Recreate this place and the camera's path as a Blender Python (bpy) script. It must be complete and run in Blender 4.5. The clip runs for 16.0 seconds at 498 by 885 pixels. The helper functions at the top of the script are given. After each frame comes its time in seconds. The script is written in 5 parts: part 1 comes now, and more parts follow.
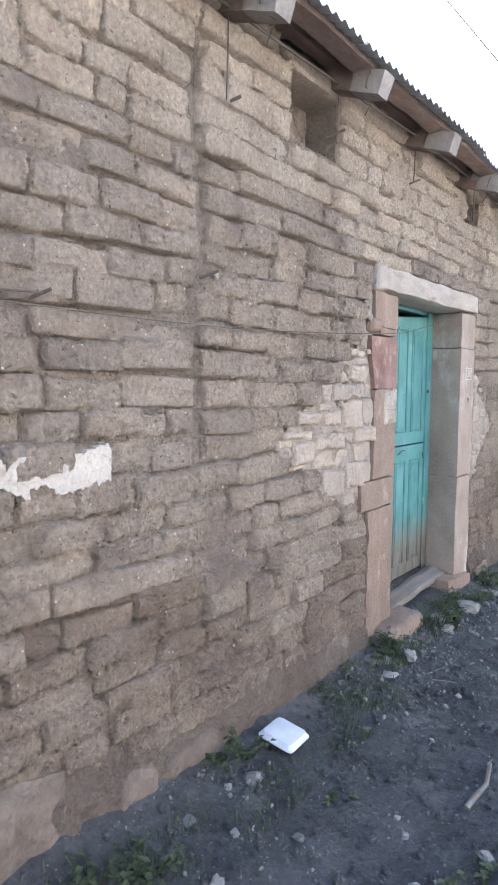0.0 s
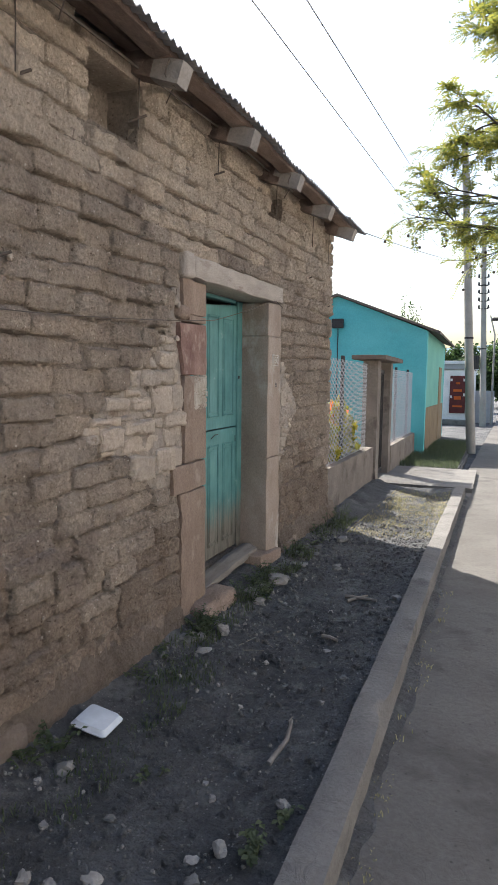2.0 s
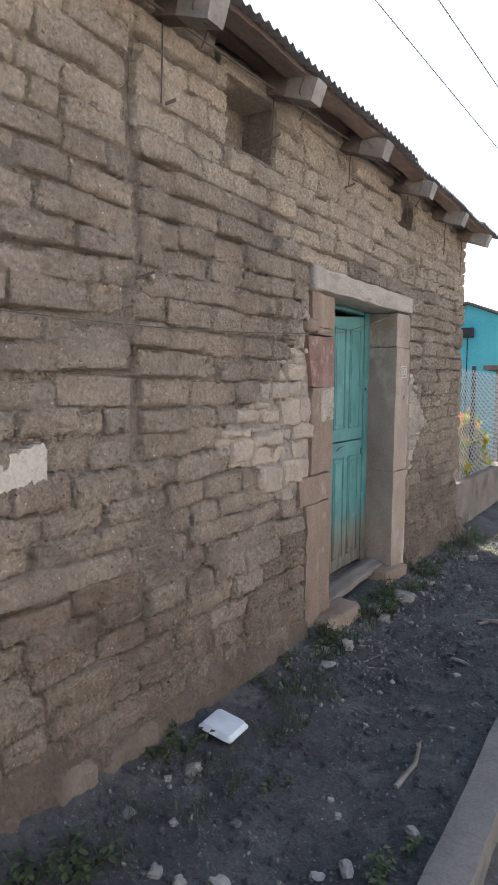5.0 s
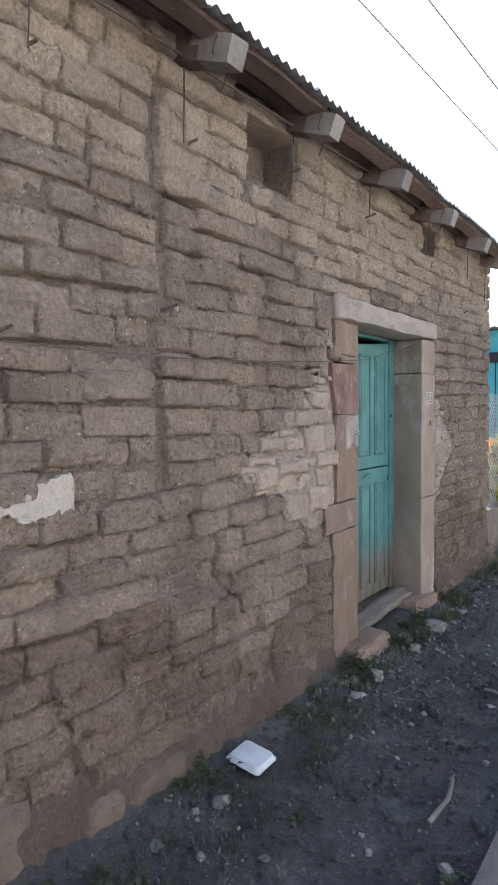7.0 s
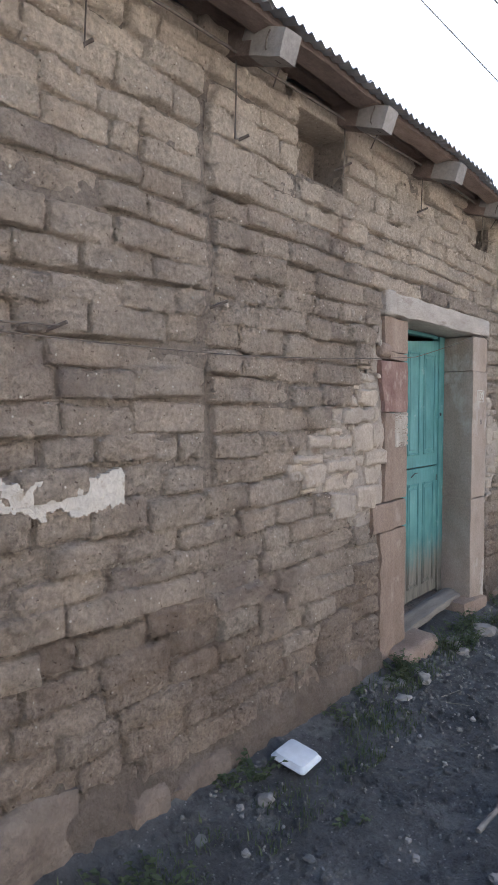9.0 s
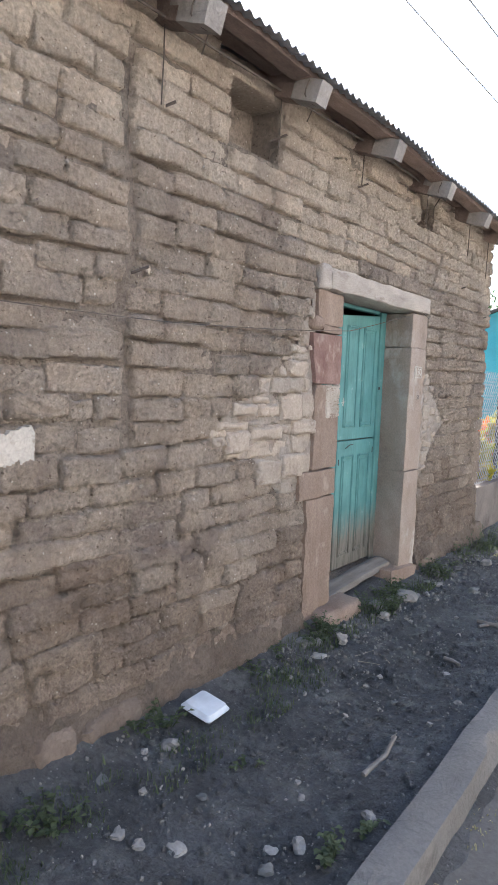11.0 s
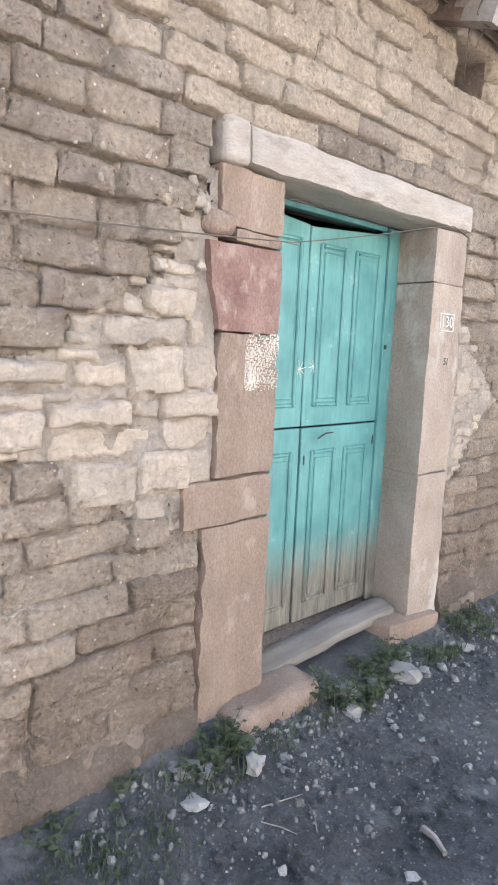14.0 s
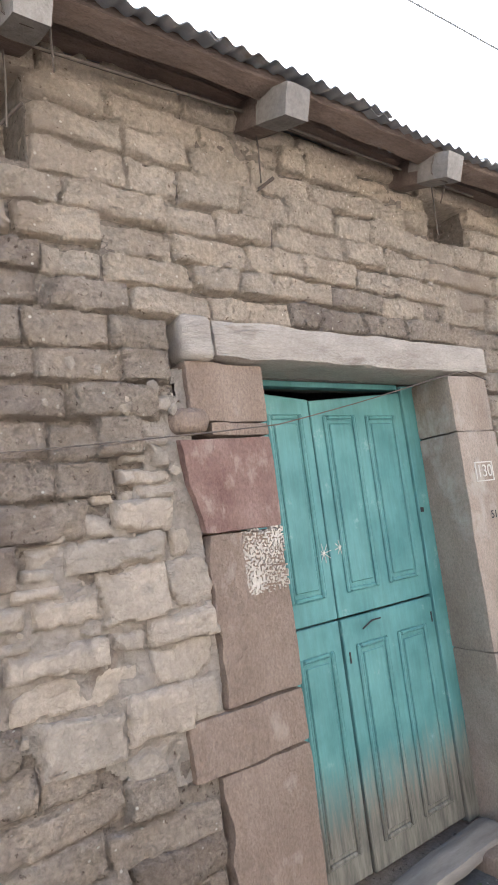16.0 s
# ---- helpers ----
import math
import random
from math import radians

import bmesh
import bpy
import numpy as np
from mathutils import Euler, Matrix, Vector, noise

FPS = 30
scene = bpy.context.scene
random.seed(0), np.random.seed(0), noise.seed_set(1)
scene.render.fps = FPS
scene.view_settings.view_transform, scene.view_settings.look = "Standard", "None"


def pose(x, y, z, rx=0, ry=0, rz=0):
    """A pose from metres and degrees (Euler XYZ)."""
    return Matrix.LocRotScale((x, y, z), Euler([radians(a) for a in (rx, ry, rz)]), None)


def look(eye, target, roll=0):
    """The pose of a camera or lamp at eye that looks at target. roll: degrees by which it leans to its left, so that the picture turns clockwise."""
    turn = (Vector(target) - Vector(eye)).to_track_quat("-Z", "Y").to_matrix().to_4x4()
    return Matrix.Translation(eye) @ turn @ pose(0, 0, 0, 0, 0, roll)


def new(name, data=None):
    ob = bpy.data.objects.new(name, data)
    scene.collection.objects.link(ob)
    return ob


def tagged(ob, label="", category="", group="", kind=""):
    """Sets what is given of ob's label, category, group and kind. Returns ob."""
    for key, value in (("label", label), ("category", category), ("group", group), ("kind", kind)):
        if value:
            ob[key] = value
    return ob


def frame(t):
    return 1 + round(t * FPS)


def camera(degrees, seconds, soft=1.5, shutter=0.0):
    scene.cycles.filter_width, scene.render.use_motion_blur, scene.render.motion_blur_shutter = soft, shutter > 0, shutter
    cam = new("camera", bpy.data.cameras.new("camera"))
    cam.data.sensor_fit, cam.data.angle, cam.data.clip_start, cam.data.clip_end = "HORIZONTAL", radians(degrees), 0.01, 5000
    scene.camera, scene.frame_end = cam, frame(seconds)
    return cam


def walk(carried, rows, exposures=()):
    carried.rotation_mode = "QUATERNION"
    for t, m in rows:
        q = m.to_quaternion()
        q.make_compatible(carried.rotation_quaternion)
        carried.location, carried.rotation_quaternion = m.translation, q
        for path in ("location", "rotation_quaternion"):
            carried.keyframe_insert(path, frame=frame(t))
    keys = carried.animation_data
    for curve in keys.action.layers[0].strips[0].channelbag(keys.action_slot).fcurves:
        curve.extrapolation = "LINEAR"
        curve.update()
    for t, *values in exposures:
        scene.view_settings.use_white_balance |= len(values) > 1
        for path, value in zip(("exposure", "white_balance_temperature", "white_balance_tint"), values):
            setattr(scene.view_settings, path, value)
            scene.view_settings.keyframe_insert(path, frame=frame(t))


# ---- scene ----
cam = camera(42.4, 16.0)
PATH = [
    (0, (1.897, -0.109, 1.774), (0.677, 1.466, 1.597), 0.4),
    (0.5, (1.933, -0.086, 1.785), (0.904, 1.616, 1.574), 0.9),
    (1, (1.976, -0.075, 1.779), (1.149, 1.73, 1.537), 1.3),
    (1.5, (2.008, -0.08, 1.781), (1.301, 1.777, 1.553), 1.2),
    (2, (2.012, -0.1, 1.782), (1.254, 1.738, 1.563), 0.6),
    (2.5, (1.985, -0.119, 1.782), (1.1, 1.662, 1.573), 0.8),
    (3, (1.985, -0.116, 1.782), (0.988, 1.603, 1.554), -0.9),
    (3.5, (1.99, -0.11, 1.779), (0.982, 1.605, 1.576), -0.7),
    (4, (1.976, -0.123, 1.787), (0.932, 1.571, 1.596), -0.3),
    (6.5, (1.99, -0.135, 1.789), (0.862, 1.511, 1.646), 0.2),
    (7, (2.006, -0.139, 1.787), (0.842, 1.484, 1.688), -0.5),
    (7.5, (2.003, -0.143, 1.791), (0.816, 1.465, 1.711), -0.4),
    (8, (1.997, -0.141, 1.788), (0.792, 1.453, 1.706), -0.2),
    (8.5, (1.993, -0.14, 1.78), (0.766, 1.437, 1.692), -0.5),
    (9, (1.98, -0.143, 1.783), (0.709, 1.398, 1.678), -0.1),
    (9.5, (2.009, -0.122, 1.776), (0.686, 1.375, 1.678), -1.5),
    (9.7, (2.041, -0.124, 1.767), (0.812, 1.45, 1.653), -1.9),
    (11.8, (2.301, 0.129, 1.775), (1.11, 1.713, 1.505), 3.3),
    (12, (2.292, 0.307, 1.762), (1.148, 1.918, 1.451), 2.4),
    (12.5, (2.199, 0.722, 1.728), (1.086, 2.369, 1.505), 3.6),
    (13, (2.123, 1.187, 1.713), (0.853, 2.717, 1.495), 2.4),
    (13.5, (2.057, 1.649, 1.712), (0.655, 3.048, 1.432), 1.8),
    (14, (1.917, 1.989, 1.702), (0.494, 3.363, 1.407), 2.5),
    (14.5, (1.905, 2.311, 1.668), (0.41, 3.605, 1.364), 0.1),
    (15, (1.908, 2.466, 1.651), (0.485, 3.815, 1.256), -0.3),
    (15.5, (1.886, 2.473, 1.725), (0.448, 3.833, 1.439), -1.6),
    (16, (1.899, 2.432, 1.785), (0.322, 3.638, 2.027), -7.3),
]
EXPOSURES = [(0.0, 2.65, 5500, 10), (0.5, 2.1, 5750, 10), (1.5, 1.7, 6150, 10), (2.5, 1.3, 6250, 10), (4.0, 1.6, 6100, 10), (6.5, 1.75, 5850, 10), (8.0, 1.8, 5700, 10), (9.2, 1.9, 5700, 10), (9.7, 2.1, 5650, 10), (11.8, 2.2, 6050, 10), (12.5, 2.0, 6250, 10), (13.0, 1.85, 6300, 10), (13.5, 2.45, 6050, 10), (14.5, 3.2, 5900, 10), (15.5, 3.25, 5850, 10), (16.0, 2.4, 5950, 10)]
walk(cam, [(t, look(eye, target, roll)) for t, eye, target, roll in PATH], EXPOSURES)

SUN_AZ = math.atan2(-0.8, 0.6)      # towards the sun, from +y, in x
SUN_EL = radians(50)

# ---------------- world and sun ----------------
world = bpy.data.worlds.new("sky")
scene.world = world
world.use_nodes = True
wn = world.node_tree
wn.nodes.clear()
sky = wn.nodes.new("ShaderNodeTexSky")
sky.sky_type = "NISHITA"
sky.sun_disc = False
sky.sun_elevation = SUN_EL
sky.sun_rotation = SUN_AZ
sky.air_density = 1.3
sky.dust_density = 3.0
sky_bg = wn.nodes.new("ShaderNodeBackground")
sky_bg.inputs["Strength"].default_value = 0.11
sky_out = wn.nodes.new("ShaderNodeOutputWorld")
wn.links.new(sky.outputs["Color"], sky_bg.inputs["Color"])
wn.links.new(sky_bg.outputs["Background"], sky_out.inputs["Surface"])

sun_data = bpy.data.lights.new("sun", "SUN")
sun_data.energy = 5.0
sun_data.angle = radians(0.6)
sun_data.color = (1.0, 0.93, 0.82)
sun = new("sun", sun_data)
to_sun = Vector((math.sin(SUN_AZ) * math.cos(SUN_EL), math.cos(SUN_AZ) * math.cos(SUN_EL), math.sin(SUN_EL)))
sun.matrix_world = look(to_sun * 40, (0, 0, 0))


# ---------------- materials ----------------
def nodes_of(name, rough=0.9, metal=0.0):
    m = bpy.data.materials.new(name)
    m.use_nodes = True
    nt = m.node_tree
    b = nt.nodes["Principled BSDF"]
    b.inputs["Roughness"].default_value = rough
    b.inputs["Metallic"].default_value = metal
    return m, nt, b


def add(nt, kind, **inputs):
    n = nt.nodes.new(kind)
    for k, v in inputs.items():
        n.inputs[k.replace("_", " ")].default_value = v
    return n


def ramp(nt, fac, stops):
    n = nt.nodes.new("ShaderNodeValToRGB")
    e = n.color_ramp.elements
    while len(e) < len(stops):
        e.new(0.5)
    for el, (p, c) in zip(e, stops):
        el.position = p
        el.color = (*c, 1) if len(c) == 3 else c
    nt.links.new(fac, n.inputs["Fac"])
    return n.outputs["Color"]


def mix(nt, fac, a, b, mode="MIX"):
    n = nt.nodes.new("ShaderNodeMix")
    n.data_type = "RGBA"
    n.blend_type = mode
    for sock, v in ((n.inputs[0], fac), (n.inputs[6], a), (n.inputs[7], b)):
        if isinstance(v, bpy.types.NodeSocket):
            nt.links.new(v, sock)
        elif isinstance(v, (int, float)):
            sock.default_value = v
        else:
            sock.default_value = (*v, 1)
    return n.outputs[2]


def surface(name, dark, light, scale=3.0, fine=40.0, rough=0.9, metal=0.0, bump=0.4, depth=0.01,
            per_piece=0.0, flecks=None, fleck_scale=60.0, fleck_at=0.1, stain=None, stain_scale=1.2, stain_at=0.55, stretch=(1, 1, 1), mid=0.0, mid_depth=0.02, grain=0.4, pit_shade_scale=0.0, pit_at=0.12):
    """A worn surface: broad patches, fine grain, relief, flecks, stains and pits of painted shade, all in metres."""
    m, nt, b = nodes_of(name, rough, metal)
    geo = nt.nodes.new("ShaderNodeNewGeometry")
    mp = nt.nodes.new("ShaderNodeMapping")
    mp.inputs["Scale"].default_value = stretch
    nt.links.new(geo.outputs["Position"], mp.inputs["Vector"])
    vec = mp.outputs["Vector"]
    big = add(nt, "ShaderNodeTexNoise", Scale=scale, Detail=5.0, Roughness=0.6)
    small = add(nt, "ShaderNodeTexNoise", Scale=fine, Detail=4.0, Roughness=0.7)
    nt.links.new(vec, big.inputs["Vector"])
    nt.links.new(vec, small.inputs["Vector"])
    col = mix(nt, ramp(nt, big.outputs["Fac"], [(0.3, (0, 0, 0)), (0.7, (1, 1, 1))]), dark, light)
    speck = ramp(nt, small.outputs["Fac"], [(0.25, (0.62, 0.62, 0.62)), (0.75, (1.25, 1.25, 1.25))])
    col = mix(nt, grain, col, speck, "MULTIPLY")
    if stain:
        st = add(nt, "ShaderNodeTexNoise", Scale=stain_scale, Detail=7.0, Roughness=0.65)
        nt.links.new(vec, st.inputs["Vector"])
        col = mix(nt, ramp(nt, st.outputs["Fac"], [(stain_at, (0, 0, 0)), (stain_at + 0.1, (1, 1, 1))]), col, stain)
    if flecks:
        v = add(nt, "ShaderNodeTexVoronoi", Scale=fleck_scale)
        nt.links.new(vec, v.inputs["Vector"])
        col = mix(nt, ramp(nt, v.outputs["Distance"], [(fleck_at, (1, 1, 1)), (fleck_at + 0.05, (0, 0, 0))]), col, flecks)
    # Small holes exist in colour only: their inner shade is multiplied in.
    if pit_shade_scale:
        pv = add(nt, "ShaderNodeTexVoronoi", Scale=pit_shade_scale)
        wob = add(nt, "ShaderNodeTexNoise", Scale=pit_shade_scale * 0.8, Detail=4.0, Roughness=0.7)
        nt.links.new(vec, wob.inputs["Vector"])
        shift = nt.nodes.new("ShaderNodeVectorMath")
        shift.operation = "MULTIPLY_ADD"
        shift.inputs[1].default_value = (0.07, 0.07, 0.07)
        nt.links.new(wob.outputs["Color"], shift.inputs[0])
        nt.links.new(vec, shift.inputs[2])
        nt.links.new(shift.outputs[0], pv.inputs["Vector"])
        pit_shade = ramp(nt, pv.outputs["Distance"], [(pit_at * 0.4, (0.45, 0.41, 0.38)), (pit_at, (1, 1, 1))])
        col = mix(nt, 1.0, col, pit_shade, "MULTIPLY")
    if per_piece:
        info = nt.nodes.new("ShaderNodeObjectInfo")
        isl = geo.outputs["Random Per Island"]
        sm = nt.nodes.new("ShaderNodeMath")
        sm.operation = "ADD"
        nt.links.new(info.outputs["Random"], sm.inputs[0])
        nt.links.new(isl, sm.inputs[1])
        fr = nt.nodes.new("ShaderNodeMath")
        fr.operation = "FRACT"
        nt.links.new(sm.outputs[0], fr.inputs[0])
        lo, hi = 1 - per_piece, 1 + per_piece
        col = mix(nt, 1.0, col, ramp(nt, fr.outputs[0], [(0, (lo, lo, lo)), (0.5, (1, 1.0, 1.0)), (1, (hi, hi * 0.985, hi * 0.96))]), "MULTIPLY")
    nt.links.new(col, b.inputs["Base Color"])
    bp = add(nt, "ShaderNodeBump", Strength=bump, Distance=depth)
    sumn = nt.nodes.new("ShaderNodeMath")
    sumn.operation = "ADD"
    nt.links.new(small.outputs["Fac"], sumn.inputs[0])
    nt.links.new(big.outputs["Fac"], sumn.inputs[1])
    nt.links.new(sumn.outputs[0], bp.inputs["Height"])
    if mid:
        md = add(nt, "ShaderNodeTexNoise", Scale=mid, Detail=7.0, Roughness=0.7, Distortion=0.8)
        nt.links.new(vec, md.inputs["Vector"])
        bp2 = add(nt, "ShaderNodeBump", Strength=1.0, Distance=mid_depth)
        nt.links.new(md.outputs["Fac"], bp2.inputs["Height"])
        nt.links.new(bp2.outputs["Normal"], bp.inputs["Normal"])
    nt.links.new(bp.outputs["Normal"], b.inputs["Normal"])
    b.inputs["Specular IOR Level"].default_value = 0.25
    return m


ADOBE = surface("adobe", (0.330, 0.264, 0.210), (0.492, 0.408, 0.332), 2.6, 46, bump=1.0, depth=0.018, per_piece=0.08, mid=30, mid_depth=0.08, grain=1.0,
                flecks=(0.66, 0.61, 0.53), fleck_scale=19, fleck_at=0.065, stain=(0.275, 0.219, 0.182), stain_scale=1.5, stain_at=0.55, pit_shade_scale=23, pit_at=0.17)
# Yellower upper clay, lightened further to put bounced light into its colour.
ADOBE_YELLOW_LIT = surface("yellow_adobe_lit", (0.455, 0.370, 0.290), (0.615, 0.517, 0.415), 2.6, 46, bump=1.0, depth=0.018, per_piece=0.08, mid=30, mid_depth=0.07, grain=0.95,
                       flecks=(0.72, 0.66, 0.57), fleck_scale=19, fleck_at=0.06, stain=(0.400, 0.322, 0.254), stain_scale=1.5, stain_at=0.56, pit_shade_scale=21, pit_at=0.13)
# Browner lower clay, darkened further so its colour holds some shade.
ADOBE_BROWN_SHADED = surface("brown_adobe_shaded", (0.255, 0.196, 0.152), (0.375, 0.300, 0.238), 2.6, 46, bump=1.0, depth=0.018, per_piece=0.08, mid=30, mid_depth=0.08, grain=1.0,
                      flecks=(0.50, 0.44, 0.38), fleck_scale=19, fleck_at=0.06, stain=(0.225, 0.170, 0.131), stain_scale=1.9, stain_at=0.55, pit_shade_scale=23, pit_at=0.17)
MUD = surface("mud_mortar", (0.250, 0.202, 0.163), (0.370, 0.309, 0.255), 3.0, 46, bump=1.0, depth=0.016, mid=30, mid_depth=0.08, grain=0.95, flecks=(0.5, 0.45, 0.38), fleck_scale=18, fleck_at=0.06, pit_shade_scale=28, pit_at=0.24)
FOOT_MUD = surface("damp_mud", (0.150, 0.116, 0.091), (0.238, 0.188, 0.150), 2.6, 60, bump=0.9, depth=0.012, mid=26, mid_depth=0.06, grain=0.7, stain=(0.165, 0.145, 0.104), stain_scale=3, stain_at=0.60)
FOOTING = surface("footing_stone", (0.158, 0.121, 0.095), (0.232, 0.184, 0.148), 4, 45, bump=0.7, depth=0.01, per_piece=0.08, mid=16, mid_depth=0.03, grain=0.6, stain=(0.20, 0.165, 0.132))
LIME = surface("limestone_rubble", (0.370, 0.310, 0.254), (0.500, 0.430, 0.360), 6, 60, bump=0.6, depth=0.006, per_piece=0.13, mid=26, mid_depth=0.03, grain=0.5, stain=(0.345, 0.282, 0.228), stain_scale=6, stain_at=0.58)
LIME_PLASTER = surface("lime_plaster", (0.45, 0.405, 0.35), (0.58, 0.53, 0.465), 5, 45, bump=0.4, depth=0.006, mid=25, mid_depth=0.02, stain=(0.38, 0.315, 0.25), stain_scale=9, stain_at=0.57)
LIME_MORTAR = surface("lime_mortar", (0.315, 0.268, 0.226), (0.435, 0.380, 0.328), 5, 50, bump=0.7, depth=0.008, mid=24, mid_depth=0.04, grain=0.55, stain=(0.262, 0.208, 0.168), stain_scale=4, stain_at=0.56)
CANTERA = surface("pink_stone", (0.222, 0.160, 0.122), (0.338, 0.258, 0.206), 3.4, 90, bump=0.6, depth=0.005, per_piece=0.07, mid=30, mid_depth=0.022, grain=0.75, stain=(0.365, 0.292, 0.240), stain_scale=6, stain_at=0.58, stretch=(1.1, 1.1, 0.75))
CANTERA_WASHED = surface("washed_stone", (0.272, 0.212, 0.172), (0.392, 0.324, 0.272), 3.4, 90, bump=0.5, depth=0.004, mid=30, mid_depth=0.018, grain=0.7, stain=(0.440, 0.395, 0.350), stain_scale=2.6, stain_at=0.53, stretch=(1.1, 1.1, 0.75))
CANTERA_RED = surface("red_stone", (0.190, 0.106, 0.088), (0.325, 0.220, 0.186), 5, 90, bump=0.5, depth=0.004, mid=30, mid_depth=0.02, grain=0.75, stain=(0.345, 0.258, 0.216), stain_scale=9, stain_at=0.55, stretch=(1.1, 1.1, 0.75))
LINTEL = surface("weathered_lintel", (0.375, 0.325, 0.280), (0.510, 0.456, 0.402), 4, 50, bump=0.5, depth=0.006, mid=20, mid_depth=0.02, stretch=(3, 1, 3), grain=0.5, stain=(0.285, 0.236, 0.196), stain_scale=3.2, stain_at=0.58)
WHITE_PAINT = surface("white_paint", (0.50, 0.465, 0.42), (0.60, 0.565, 0.52), 12, 70, bump=0.3, depth=0.003)
DIRT = surface("dry_dirt", (0.068, 0.068, 0.070), (0.152, 0.151, 0.152), 1.9, 32, bump=0.9, depth=0.015, mid=15, mid_depth=0.09, grain=0.6, flecks=(0.21, 0.207, 0.206), fleck_scale=30, fleck_at=0.11, stain=(0.170, 0.167, 0.164), stain_scale=2.9, stain_at=0.54)
ROCK = surface("grey_rock", (0.108, 0.105, 0.10), (0.215, 0.208, 0.198), 7, 60, bump=0.6, depth=0.006, per_piece=0.28)
ROCK_PALE = surface("pale_rock", (0.175, 0.165, 0.154), (0.295, 0.280, 0.262), 8, 60, bump=0.6, depth=0.006, per_piece=0.2)
CONCRETE = surface("kerb_concrete", (0.128, 0.121, 0.113), (0.188, 0.178, 0.166), 2.5, 55, bump=0.45, depth=0.006, mid=10, mid_depth=0.018, grain=0.55, stain=(0.10, 0.094, 0.087), stain_scale=2.6, stain_at=0.56)
ROAD = surface("road_concrete", (0.088, 0.081, 0.074), (0.138, 0.128, 0.117), 0.9, 40, bump=0.4, depth=0.007, mid=8, mid_depth=0.016, grain=0.55, flecks=(0.065, 0.060, 0.056), fleck_scale=14, fleck_at=0.07, stain=(0.078, 0.072, 0.066), stain_scale=1.6, stain_at=0.54)
TIN = surface("corrugated_sheet", (0.235, 0.235, 0.245), (0.345, 0.345, 0.355), 2.5, 30, rough=0.55, bump=0.15, depth=0.004, stain=(0.20, 0.16, 0.14), stain_scale=3, stain_at=0.60)
BEAM = surface("grey_beam", (0.22, 0.195, 0.175), (0.36, 0.325, 0.295), 3, 45, bump=0.6, depth=0.006, per_piece=0.15, mid=14, mid_depth=0.015, grain=0.6)
BEAM_RED = surface("dark_beam", (0.20, 0.143, 0.118), (0.34, 0.258, 0.215), 4, 45, bump=0.7, depth=0.008, per_piece=0.25, mid=20, mid_depth=0.03, stretch=(3, 1, 3), grain=0.7)
BEAM_GREY = surface("grey_worn_wood", (0.13, 0.115, 0.10), (0.23, 0.208, 0.186), 3, 45, bump=0.6, depth=0.006, stretch=(6, 1, 6))
SPECKLE = surface("flaking_white", (0.38, 0.33, 0.275), (0.50, 0.45, 0.39), 9, 60, bump=0.5, depth=0.004)
WIRE = surface("rusty_wire", (0.08, 0.062, 0.052), (0.15, 0.12, 0.10), 20, 90, rough=0.7, bump=0.2, depth=0.001)
CABLE = surface("cable", (0.20, 0.20, 0.20), (0.30, 0.30, 0.30), 8, 40, rough=0.6, bump=0.0, depth=0.001)
BLUE = surface("turquoise_wall", (0.095, 0.39, 0.42), (0.14, 0.48, 0.505), 1.2, 30, bump=0.2, depth=0.005, stain=(0.11, 0.36, 0.38), stain_scale=0.9, stain_at=0.56)
GREEN_WALL = surface("pale_green_wall", (0.14, 0.37, 0.32), (0.20, 0.46, 0.38), 1.2, 30, bump=0.2, depth=0.005)
BROWN_WALL = surface("ochre_dado", (0.19, 0.14, 0.085), (0.27, 0.20, 0.12), 2, 30, bump=0.2, depth=0.005)
BLOCK = surface("cement_wall", (0.155, 0.132, 0.115), (0.24, 0.208, 0.182), 3, 40, bump=0.5, depth=0.008, mid=9, mid_depth=0.02, stain=(0.12, 0.10, 0.088), stain_scale=2, stain_at=0.55)
STEEL = surface("galvanised_wire", (0.42, 0.42, 0.42), (0.56, 0.56, 0.56), 10, 60, rough=0.5, metal=0.3, bump=0.0, depth=0.001)
DARK_STEEL = surface("dark_steel", (0.02, 0.02, 0.022), (0.045, 0.04, 0.04), 10, 60, rough=0.55, bump=0.1, depth=0.001)
POLE = surface("pole_concrete", (0.24, 0.23, 0.21), (0.33, 0.315, 0.29), 2, 40, bump=0.2, depth=0.003)
BARK = surface("bark", (0.05, 0.04, 0.032), (0.10, 0.085, 0.07), 6, 50, bump=0.8, depth=0.01)
PLASTIC = surface("white_plastic", (0.50, 0.53, 0.57), (0.55, 0.58, 0.62), 3, 10, rough=0.4, bump=0.02, depth=0.001)
STICK = surface("dry_stick", (0.16, 0.14, 0.12), (0.28, 0.25, 0.215), 9, 70, bump=0.6, depth=0.003)
ROOFING = surface("far_roof", (0.10, 0.08, 0.07), (0.16, 0.13, 0.11), 3, 30, bump=0.3, depth=0.01)
SHOP_WHITE = surface("shop_wall", (0.60, 0.60, 0.60), (0.72, 0.72, 0.72), 2, 30, bump=0.1, depth=0.004)
SHOP_GREY = surface("shop_band", (0.30, 0.31, 0.32), (0.4, 0.41, 0.42), 2, 30, bump=0.1, depth=0.004)
MAROON = surface("maroon_sheet", (0.06, 0.012, 0.012), (0.11, 0.02, 0.02), 4, 30, rough=0.5, bump=0.05, depth=0.002)
# Pale plaster for the added, unseen fronts that bounce sun onto the adobe.
BOUNCE_FACADE = surface("cream_bounce_plaster", (0.70, 0.645, 0.58), (0.80, 0.745, 0.68), 1.5, 30, bump=0.2, depth=0.005)
